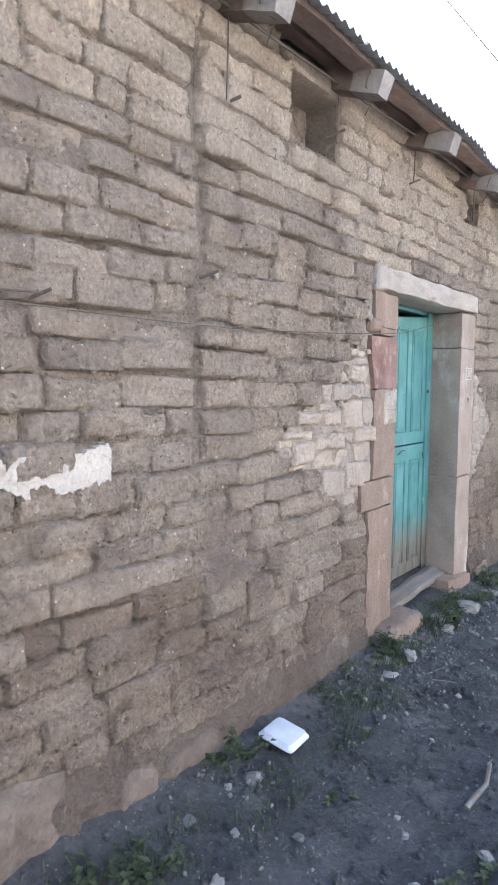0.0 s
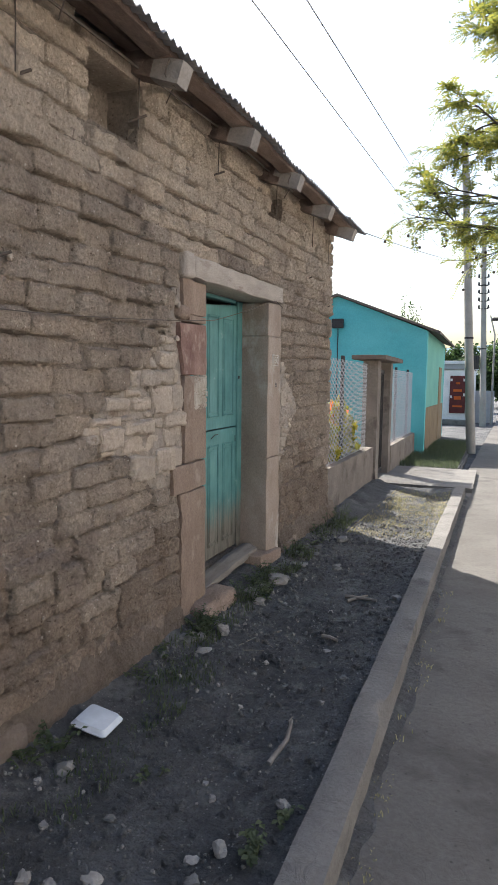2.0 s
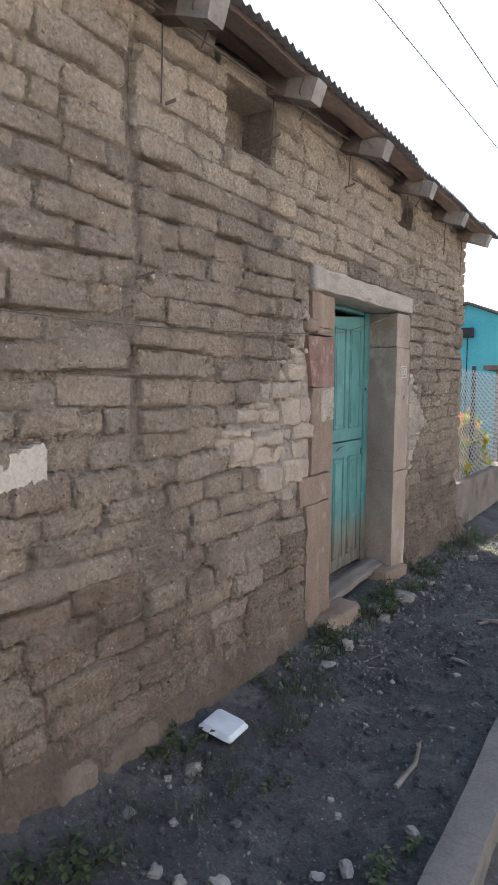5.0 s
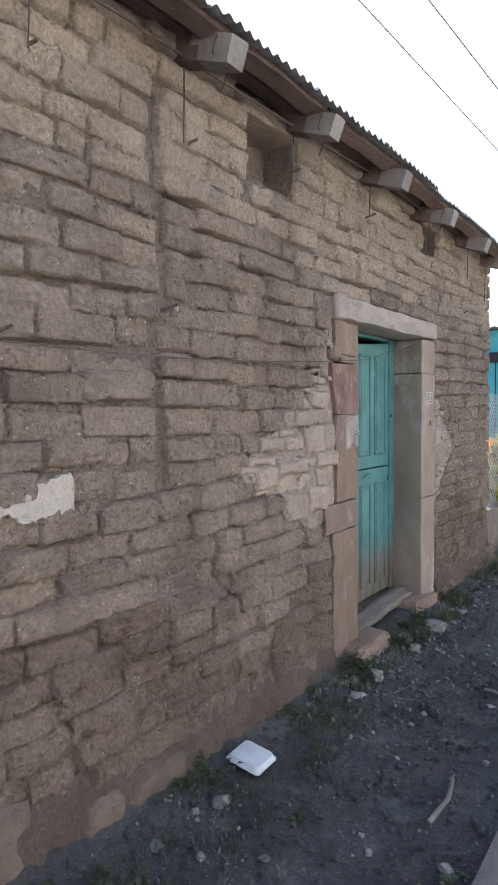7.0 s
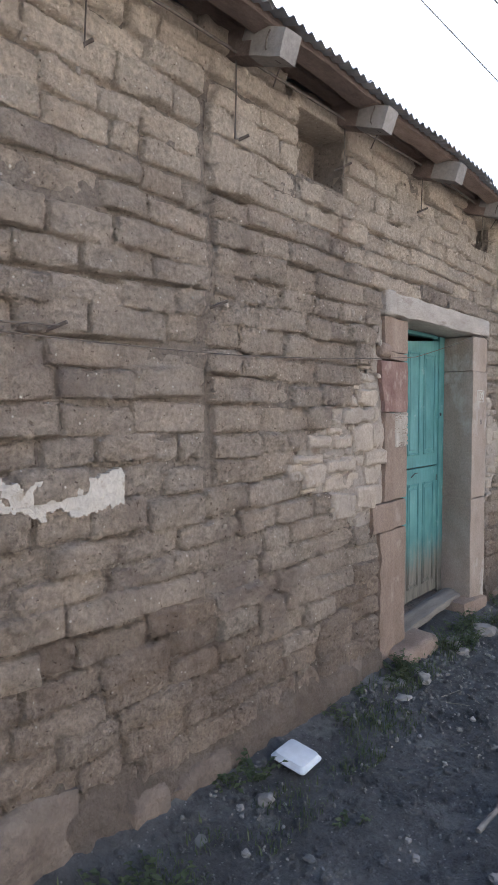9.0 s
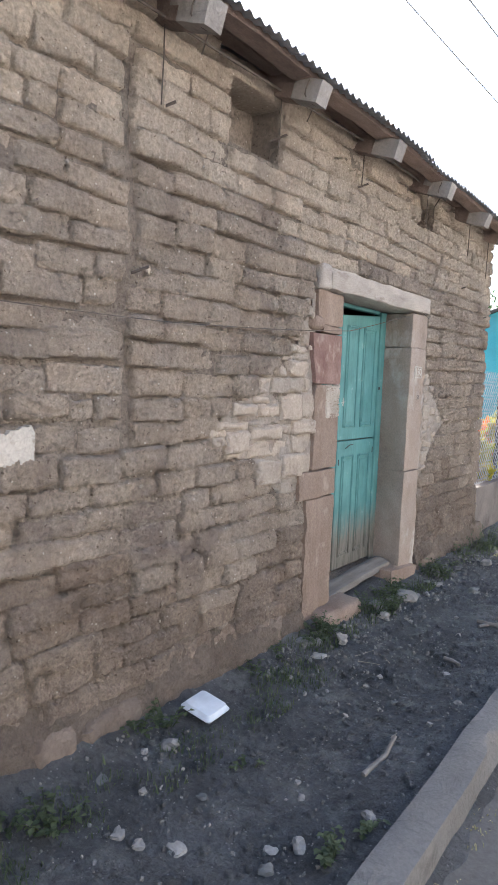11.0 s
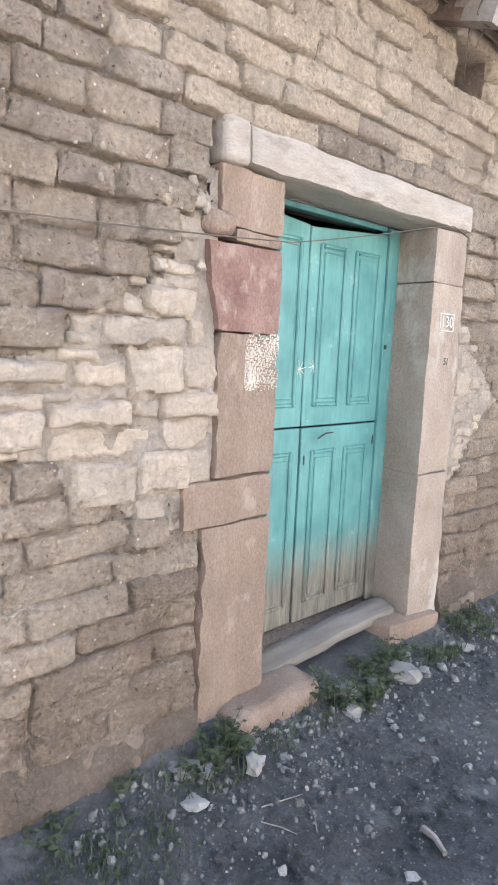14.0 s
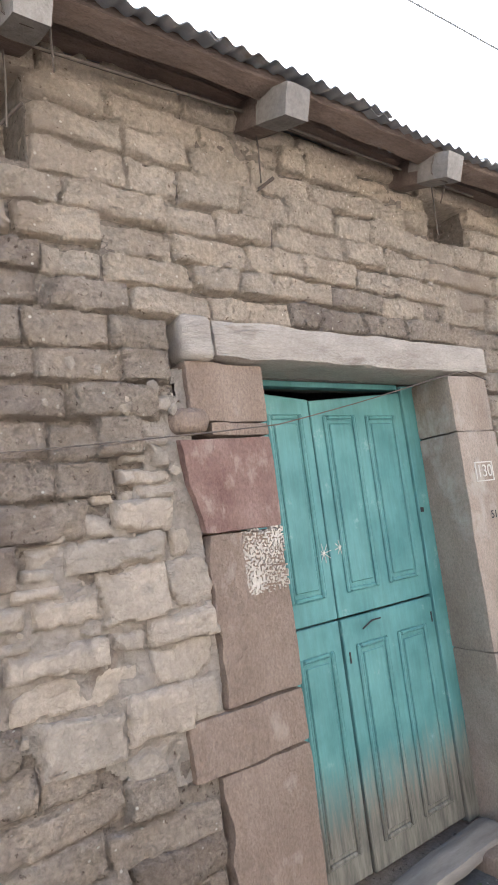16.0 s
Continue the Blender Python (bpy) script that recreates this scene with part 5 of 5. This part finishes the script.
for y, z in ((2.17, 3.02), (3.09, 3.16), (4.12, 3.15), (1.30, 3.075), (2.02, 2.245), (1.17, 2.065), (6.25, 2.72), (6.95, 2.5)):
    n = base("nail", (0, y, z), "rusty iron peg driven into the adobe wall", "nail", "pegs in the wall")
    part("shank", tube(bmesh.new(), [(-0.03, y - 0.02, z - 0.012), (0.055, y + 0.025, z + 0.022)], 0.007, 6), WIRE, n, smooth=True)
STREET_WIRES = (sag((-0.98, -8.0, 4.84), (0.503, 31.0, 6.287), 0.0), sag((-0.095, -8.0, 3.97), (0.423, 31.0, 7.62), 0.0), sag((0.1, 7.7, 3.62), (1.15, 18.0, 4.9), 0.05))
for pts in STREET_WIRES:
    cable([BEND @ Vector(p) for p in pts])

# ---------------- adobe bricks ----------------
def slab_mesh(seed, length, height, jit=0.004, proud=0.006, rough=0.004, edge=0.008, back=-0.06, mat=None, rows=2, step=0.06, wob=0.004, chip=0.18, rim_x=-0.006, pillow=0.0, sharp=50):
    """A worn block's face with broken edges and sides; its back stays in the wall."""
    r = random.Random(seed)
    edge = min(edge, height * 0.25, length * 0.2)
    cols = max(1, int(round((length - 2 * edge) / step)) - 1)
    ys = [0, edge] + [edge + (length - 2 * edge) * (i + 1) / (cols + 1) for i in range(cols)] + [length - edge, length]
    zs = [0, edge] + [edge + (height - 2 * edge) * (i + 1) / (rows + 1) for i in range(rows)] + [height - edge, height]
    bm = bmesh.new()
    corner = {c: Vector((0, r.uniform(-jit, jit), r.uniform(-jit, jit))) for c in ((0, 0), (0, 1), (1, 0), (1, 1))}
    nj, nk = len(ys) - 1, len(zs) - 1
    shift_j = [r.uniform(-wob, wob) for _ in ys]
    shift_k = [r.uniform(-wob, wob) for _ in zs]
    grid = []
    for j, y in enumerate(ys):
        row = []
        for k, z in enumerate(zs):
            rim = j in (0, nj) or k in (0, nk)
            near = j in (1, nj - 1) or k in (1, nk - 1)
            u, w = y / length, z / height
            off = corner[0, 0] * (1 - u) * (1 - w) + corner[1, 0] * u * (1 - w) + corner[0, 1] * (1 - u) * w + corner[1, 1] * u * w
            if rim:
                x = rim_x + r.uniform(-0.010, 0.004) - (0.02 if r.random() < chip else 0)
            else:
                x = proud + pillow * (1 - (2 * w - 1) ** 2) * (1 - (2 * u - 1) ** 4) + r.uniform(-rough, rough) - (0.006 if near and r.random() < chip * 1.5 else 0)
            if j in (0, nj) and k in (0, nk):
                off = off + Vector((0, edge * (0.7 if j == 0 else -0.7), edge * (0.7 if k == 0 else -0.7)))
            dy = shift_k[k] if j in (0, 1, nj - 1, nj) else r.uniform(-wob, wob) * 1.5
            dz = shift_j[j] if k in (0, 1, nk - 1, nk) else r.uniform(-wob, wob) * 1.5
            row.append(bm.verts.new(Vector((x, y + dy, z + dz)) + off))
        grid.append(row)
    for j in range(nj):
        for k in range(nk):
            bm.faces.new((grid[j][k], grid[j + 1][k], grid[j + 1][k + 1], grid[j][k + 1]))
    rim = [grid[j][0] for j in range(nj + 1)] + [grid[nj][k] for k in range(1, nk + 1)] + [grid[j][nk] for j in range(nj - 1, -1, -1)] + [grid[0][k] for k in range(nk - 1, 0, -1)]
    rear = [bm.verts.new((back, v.co.y, v.co.z)) for v in rim]
    for i in range(len(rim)):
        bm.faces.new((rim[i], rear[i], rear[(i + 1) % len(rim)], rim[(i + 1) % len(rim)]))
    me = bpy.data.meshes.new("slab")
    bm.normal_update()
    bm.to_mesh(me)
    bm.free()
    me.shade_smooth()
    me.set_sharp_from_angle(angle=radians(sharp))
    me.materials.append(mat or ADOBE)
    return me


def brick_mesh(seed, length, height, mat, cell=0.0125, gnawed=1.0, deep=0.046, proud=0.006, softness=(0.007, 0.018), rough=1.9):
    """A worn adobe: a pillowed face with a gnawed outline, broken corners and a coarse skin."""
    r = random.Random(seed)
    s = Vector((r.uniform(0, 90), r.uniform(0, 90), r.uniform(0, 90)))
    nj, nk = max(5, round(length / cell)), max(5, round(height / cell))
    bites = []
    for _ in range(r.choice((0, 1, 1, 2, 3))):
        bites.append((r.choice((0, length, r.uniform(0, length))), r.choice((0, height)), r.uniform(0.018, 0.05), r.uniform(0.008, 0.026)))
    lean, soft = r.uniform(-0.004, 0.004), r.uniform(*softness)
    bm = bmesh.new()
    grid = []
    for j in range(nj + 1):
        row = []
        for k in range(nk + 1):
            y, z = length * j / nj, height * k / nk
            p = Vector((y, z, 0)) + s
            gnaw = gnawed * (0.003 + 0.013 * noise.noise(p * 9) + 0.007 * noise.noise(p * 29))
            d = min(y, length - y, z * 1.15, (height - z) * 0.9) - gnaw
            e = min(max(d / soft, 0.0), 1.0)
            x = -deep + (deep + proud) * (1 - (1 - e) ** 2.6)
            x += e * rough * (0.009 * noise.noise(p * 8) + 0.0065 * noise.noise(p * 22) + 0.004 * noise.noise(p * 55)) + lean * (2 * z / height - 1)
            for by, bz, br, bd in bites:
                x -= bd * math.exp(-((y - by) ** 2 + (z - bz) ** 2) / (br * br))
            row.append(bm.verts.new((x, y, z)))
        grid.append(row)
    for j in range(nj):
        for k in range(nk):
            bm.faces.new((grid[j][k], grid[j + 1][k], grid[j + 1][k + 1], grid[j][k + 1]))
    rim = [grid[j][0] for j in range(nj + 1)] + [grid[nj][k] for k in range(1, nk + 1)] + [grid[j][nk] for j in range(nj - 1, -1, -1)] + [grid[0][k] for k in range(nk - 1, 0, -1)]
    rear = [bm.verts.new((-0.08, v.co.y, v.co.z)) for v in rim]
    for i in range(len(rim)):
        bm.faces.new((rim[i], rear[i], rear[(i + 1) % len(rim)], rim[(i + 1) % len(rim)]))
    me = bpy.data.meshes.new("slab")
    bm.normal_update()
    bm.to_mesh(me)
    bm.free()
    me.shade_smooth()
    me.materials.append(mat)
    return me


LENGTHS = (0.16, 0.23, 0.29, 0.34, 0.40)
HEIGHT = 0.122
brick_data = {(ln, mt.name): [brick_mesh(1000 * n + 100 * i + k, ln, HEIGHT, mt) for k in range(6)] for i, ln in enumerate(LENGTHS) for n, mt in enumerate((ADOBE, ADOBE_YELLOW_LIT, ADOBE_BROWN_SHADED))}


def rubble_left(z):
    """Where the limestone patch before the door begins, at each height."""
    stops = ((0.98, 3.42), (1.05, 3.25), (1.2, 2.98), (1.35, 2.70), (1.45, 2.55), (1.56, 2.62), (1.66, 2.85), (1.85, 3.16), (2.0, 3.32), (2.2, 3.45), (2.36, 3.53))
    if z < stops[0][0] or z > stops[-1][0]:
        return None
    for (z0, y0), (z1, y1) in zip(stops, stops[1:]):
        if z0 <= z <= z1:
            return y0 + (y1 - y0) * (z - z0) / (z1 - z0)


def rubble_right(z):
    stops = ((0.92, 5.60), (1.2, 5.82), (1.42, 6.10), (1.65, 5.85), (1.92, 5.58))
    if z < stops[0][0] or z > stops[-1][0]:
        return None
    for (z0, y0), (z1, y1) in zip(stops, stops[1:]):
        if z0 <= z <= z1:
            return y0 + (y1 - y0) * (z - z0) / (z1 - z0)


def spans(z0, z1):
    """The stretches of a course that are brick: cut by the door, niches, rubble and the old vertical joint."""
    cuts = []
    zm = (z0 + z1) / 2
    a, b = DOOR[0] - 0.012, DOOR[1] + 0.012
    if zm < DOOR[2] - 0.035:
        la, rb = rubble_left(zm), rubble_right(zm)
        cuts.append((la + 0.05 + 0.07 * noise.noise(Vector((0, zm * 7, 3))) if la else a, rb if rb else b))
    for c, d, e, f in NICHES:
        if z1 > e + 0.03 and z0 < f + 0.07:
            cuts.append((c - (0.07 if z0 > f - 0.05 else 0.0), d + (0.06 if z0 > f - 0.05 else 0.0)))
    if 1.45 < zm < 3.3:
        w = 0.026 + 0.014 * noise.noise(Vector((0, zm * 9, 0)))
        c = 1.975 + 0.06 * noise.noise(Vector((3, zm * 2.2, 0)))
        if w > 0.002:
            cuts.append((c - w, c + w))
    out, y = [], WALL_Y0
    for c, d in sorted(cuts):
        out.append((y, c))
        y = d
    out.append((y, WALL_Y1 + 0.05 + 0.03 * noise.noise(Vector((0, zm * 5, 2)))))
    return [(p, q) for p, q in out if q - p > 0.05]


r = random.Random(77)
bricks = []
z = 0.21
while z < WALL_TOP - 0.05:
    h = r.uniform(0.110, 0.136)
    if z + h > WALL_TOP - 0.01:
        h = WALL_TOP - 0.005 - z
    for a, b in spans(z, z + h):
        y = a + 0.004
        while y < b - 0.03:
            ln = r.choice((0.23, 0.29, 0.29, 0.34, 0.34, 0.40, 0.16))
            if b - (y + ln) < 0.12:
                ln = b - y - 0.004
            key = min(LENGTHS, key=lambda q: abs(q - ln + 0.01))
            gap = r.uniform(-0.017, -0.003) if r.random() < 0.8 else r.uniform(-0.002, 0.010)
            yc, zc = y + ln / 2, z + h / 2
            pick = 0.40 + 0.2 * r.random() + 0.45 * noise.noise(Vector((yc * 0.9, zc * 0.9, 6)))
            # Clay by height: real tones, plus painted light above and shade below.
            clay = ADOBE_YELLOW_LIT if pick < (zc - 2.30) / 0.85 else ADOBE_BROWN_SHADED if pick < (1.22 - zc) / 0.8 else ADOBE
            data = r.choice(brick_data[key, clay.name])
            top = min(h + (r.uniform(0.003, 0.015) if r.random() < 0.8 else r.uniform(-0.008, 0.002)), wall_top(yc) - z)
            if top < 0.03:
                y += ln
                continue
            lift = 0.030 * noise.noise(Vector((yc * 0.8, z * 1.5, 3))) + r.uniform(-0.009, 0.009)
            m = (Matrix.Translation((bulge(yc, zc) + r.uniform(-0.012, 0.010) - (0.018 if r.random() < 0.04 else 0), y, z + lift))
                 @ Euler((radians(r.uniform(-1.6, 1.6)), radians(r.uniform(-3, 4.5)), radians(r.uniform(-2, 2)))).to_matrix().to_4x4()
                 @ Matrix.Diagonal((1, (ln - gap) / key, top / HEIGHT, 1)))
            bricks.append((abs(yc - 3.2) + 0.3 * abs(zc - 1.6), data, m))
            y += ln
    z += h

# footing stones
foot_data = [slab_mesh(900 + k, 0.44, 0.30, jit=0.035, proud=0.02, rough=0.014, edge=0.04, mat=FOOTING, wob=0.015) for k in range(5)]
for y, ln, hh, out in ((-0.9, 0.62, 0.36, 0.05), (-0.26, 0.56, 0.40, 0.05), (0.33, 0.98, 0.46, 0.075), (1.45, 0.24, 0.30, 0.05), (1.71, 0.40, 0.27, 0.05), (3.02, 0.34, 0.37, 0.024), (5.62, 0.4, 0.24, 0.03), (6.1, 0.3, 0.2, 0.03), (6.55, 0.42, 0.26, 0.03), (7.05, 0.45, 0.3, 0.03)):
    ob = new("footing_stone", r.choice(foot_data))
    ob.matrix_world = Matrix.Translation((out, y, -0.06)) @ Euler((radians(r.uniform(-3, 3)), radians(r.uniform(-6, -2)), radians(r.uniform(-3, 3)))).to_matrix().to_4x4() @ Matrix.Diagonal((1, (ln - 0.012) / 0.44, hh / 0.30, 1))
    ob.parent = wall

# limestone rubble on both sides of the door
def lay_stone(y, z, ln, hh, q):
    y, z, ln, hh = y - 0.009, z - 0.008, ln + 0.018, hh + 0.016
    me = brick_mesh(q.randrange(10 ** 6), ln, hh, LIME, 0.012 if hh > 0.06 else 0.009, min(1.7, hh / 0.055), 0.036, q.uniform(-0.001, 0.007), (0.005, 0.011), 0.5)
    ob = new("rubble_stone", me)
    ob.matrix_world = (Matrix.Translation((bulge(y, z) + q.uniform(-0.004, 0.006), y, z))
                       @ Euler((radians(q.uniform(-7, 7) * min(1, 0.12 / ln)), radians(q.uniform(-3, 4)), radians(q.uniform(-3, 3)))).to_matrix().to_4x4())
    ob.parent = wall


def rubble(blocks, keep, y0, y1, z0, z1, tries, seed):
    """Large flat slabs bedded in lime, with chips packed between them."""
    q = random.Random(seed)
    laid = list(blocks)
    for b in blocks:
        lay_stone(*b, q)
    for n in range(tries):
        ln, hh = q.uniform(0.035, 0.11), q.uniform(0.018, 0.045)
        if n < tries // 4:
            ln, hh = ln * 1.5, hh * 1.4
        y, z = q.uniform(y0, y1), q.uniform(z0, z1)
        if not all(keep(a, b) for a in (y, y + ln) for b in (z, z + hh)):
            continue
        if any(y < b[0] + b[2] + 0.003 and b[0] < y + ln + 0.003 and z < b[1] + b[3] + 0.003 and b[1] < z + hh + 0.003 for b in laid):
            continue
        laid.append((y, z, ln, hh))
        lay_stone(y, z, ln, hh, q)


LEFT_SLABS = ((3.14, 1.70, 0.34, 0.088), (3.25, 1.525, 0.23, 0.16), (3.315, 1.802, 0.20, 0.095), (3.19, 1.795, 0.115, 0.075), (2.95, 1.415, 0.30, 0.078), (2.955, 1.305, 0.44, 0.10),
              (3.02, 1.135, 0.26, 0.15), (3.30, 1.15, 0.22, 0.145), (3.28, 1.04, 0.145, 0.09), (3.40, 1.955, 0.14, 0.04), (3.41, 1.90, 0.14, 0.05), (3.27, 1.44, 0.10, 0.055))
LEFT_SLABS += ((3.48, 2.005, 0.06, 0.07), (3.45, 2.11, 0.09, 0.062), (2.66, 1.487, 0.27, 0.05), (2.74, 1.345, 0.19, 0.115), (2.60, 1.447, 0.13, 0.045), (2.616, 1.392, 0.115, 0.045), (2.78, 1.565, 0.23, 0.062),
               (3.04, 1.725, 0.09, 0.055), (2.86, 1.275, 0.09, 0.028), (2.98, 1.64, 0.15, 0.045), (3.52, 1.70, 0.07, 0.09), (3.04, 1.555, 0.19, 0.07))
LEFT_SLABS += ((3.41, 1.30, 0.22, 0.115), (3.40, 1.425, 0.24, 0.09), (3.49, 1.525, 0.16, 0.16), (3.53, 1.16, 0.11, 0.13))
rubble(LEFT_SLABS, lambda y, z: (rubble_left(z) or 9) - 0.02 < y < 3.60 and not (y > 3.62 and 1.12 < z < 1.70) and not (y > 3.44 and z < 1.17), 2.5, 3.6, 0.98, 2.34, 900, 4)
RIGHT_SLABS = ((5.53, 1.46, 0.17, 0.14), (5.56, 1.62, 0.13, 0.10), (5.72, 1.50, 0.10, 0.08), (5.55, 1.28, 0.12, 0.07), (5.68, 1.38, 0.16, 0.06), (5.53, 1.76, 0.10, 0.07), (5.56, 1.08, 0.10, 0.09), (5.85, 1.42, 0.12, 0.07))
rubble(RIGHT_SLABS, lambda y, z: 5.53 < y < (rubble_right(z) or 0), 5.5, 6.15, 0.93, 1.91, 500, 5)

# pale pebbles baked into the wall
peb = bpy.data.meshes.new("pebble")
bm = stone_mesh(2.5, 1, 1, 0.7, 1, 0.3)
bm.to_mesh(peb)
bm.free()
peb.materials.append(LIME)
spots = [(2.082, 2.259, 0.05), (1.617, 2.619, 0.022), (1.287, 2.986, 0.035), (3.21, 2.35, 0.05), (3.12, 2.22, 0.03), (2.072, 1.239, 0.025), (3.38, 2.2, 0.06), (3.3, 2.33, 0.045), (3.55, 1.99, 0.05), (3.39, 2.23, 0.04), (3.69, 3.07, 0.025), (5.17, 2.86, 0.04), (5.2, 2.78, 0.04), (2.397, 1.992, 0.03), (3.5, 2.28, 0.06), (3.57, 2.2, 0.05)]
spots += [(r.uniform(0.6, 7.3), r.uniform(0.5, 3.3), r.uniform(0.008, 0.024)) for _ in range(170)]
for y, z, s in spots:
    if in_hole(y, z) or (DOOR[0] - 0.02 < y < DOOR[1] + 0.02 and z < DOOR[2]):
        continue
    ob = new("pebble", peb)
    ob.matrix_world = pose(bulge(y, z) + 0.006, y, z, r.uniform(0, 360), r.uniform(-20, 20), 0) @ Matrix.Diagonal((s * 0.7, s, s * 1.1, 1))
    ob.parent = wall


def patch(inside, y0, y1, z0, z1, cell, x, amp, material, label, name="plaster_patch", fade=0.0, on=None, brim=None):
    """A thin ragged sheet of plaster left on the wall."""
    bm = bmesh.new()
    cache, kept = {}, set()
    ny, nz = int((y1 - y0) / cell), int((z1 - z0) / cell)
    for j in range(ny):
        for k in range(nz):
            if inside(y0 + (j + 0.5) * cell, z0 + (k + 0.5) * cell):
                kept.add((j, k))

    def v(j, k, deep):
        key = (j, k, deep)
        if key not in cache:
            y, z = y0 + j * cell, z0 + k * cell
            w = noise.noise_vector(Vector((y * 60, z * 60, 0))) * cell * 0.8
            out = x - fade * min(max((z - 0.12) / 0.22, 0), 1)
            if brim:
                out = min(out, -0.022 + 0.30 * max(0.0, brim(y) - z))
            cache[key] = bm.verts.new((-0.03 if deep else bulge(y, z) + out + amp * noise.noise(Vector((y * 14, z * 14, 2))), y + w.x, z + w.y))
        return cache[key]
    for j, k in kept:
        bm.faces.new((v(j, k, 0), v(j + 1, k, 0), v(j + 1, k + 1, 0), v(j, k + 1, 0)))
        for dj, dk, e in ((-1, 0, ((j, k + 1), (j, k))), (1, 0, ((j + 1, k), (j + 1, k + 1))), (0, -1, ((j, k), (j + 1, k))), (0, 1, ((j + 1, k + 1), (j, k + 1)))):
            if (j + dj, k + dk) not in kept:
                a, b = e
                bm.faces.new((v(*b, 0), v(*a, 0), v(*a, 1), v(*b, 1)))
    return part(name, bm, material, on or wall, label, smooth=True)


patch(lambda y, z: abs(z - 1.47 - 0.012 * noise.noise(Vector((y * 6, 0, 0)))) < 0.064 + 0.050 * noise.noise(Vector((y * 13, z * 13, 5))) + 0.025 * noise.noise(Vector((y * 34, z * 34, 5))) and y < 1.475, 0.2, 1.49, 1.34, 1.60, 0.006, 0.017, 0.004, LIME_PLASTER, "ragged strip of pale lime plaster")
patch(lambda y, z: (rubble_left(z) or 9) + 0.07 + 0.10 * noise.noise(Vector((y * 6, z * 6, 2))) + 0.05 * noise.noise(Vector((y * 19, z * 19, 2))) < y, 2.5, 3.652, 0.96, 2.36, 0.012, -0.020, 0.012, LIME_MORTAR, "pale lime mortar between rubble stones")
patch(lambda y, z: (rubble_right(z) or 0) - 0.05 + 0.08 * noise.noise(Vector((y * 6, z * 6, 2))) > y, 5.50, 6.1, 0.92, 1.92, 0.016, -0.012, 0.010, LIME_MORTAR, "pale lime mortar between rubble stones")
def foot_line(y):
    return 0.34 + 0.12 * noise.noise(Vector((y * 1.3, 0, 9))) + 0.05 * noise.noise(Vector((y * 5, 0, 2)))


patch(lambda y, z: z < foot_line(y) and not DOOR[0] - 0.01 < y < DOOR[1] + 0.01, WALL_Y0, WALL_Y1, -0.14, 0.52, 0.018, 0.034, 0.020, FOOT_MUD, "eroded mud render at the foot of the wall", brim=foot_line)

patch(lambda y, z: noise.noise(Vector((y * 120, z * 120, 4))) + 0.5 * noise.noise(Vector((y * 9, z * 9, 1))) + 7 * min(y - 3.80, 0.03, 4.0 - y, z - 1.525, 1.755 - z, 0.03) > 0.22, 3.80, 3.998, 1.52, 1.76, 0.0035, 0.000, 0.001, SPECKLE, "flaking square of white paint", name="whitewash_patch", on=surround)

bricks.sort(key=lambda q: q[0])
for _, data, m in bricks[:300]:
    ob = new("brick", data)
    ob.matrix_world = m
    ob.parent = wall
verts, faces, clays = [], [], []
for _, data, m in bricks[300:]:
    o = len(verts)
    verts.extend((m @ v.co)[:] for v in data.vertices)
    faces.extend([o + i for i in p.vertices] for p in data.polygons)
    clays.extend([(ADOBE, ADOBE_YELLOW_LIT, ADOBE_BROWN_SHADED).index(data.materials[0])] * len(data.polygons))
me = bpy.data.meshes.new("brick_courses")
me.from_pydata(verts, [], faces)
me.shade_smooth()
for mt in (ADOBE, ADOBE_YELLOW_LIT, ADOBE_BROWN_SHADED):
    me.materials.append(mt)
me.polygons.foreach_set("material_index", clays)
courses = new("brick_courses", me)
courses.parent = wall
tagged(courses, "further courses of worn adobe bricks", kind="stuff")
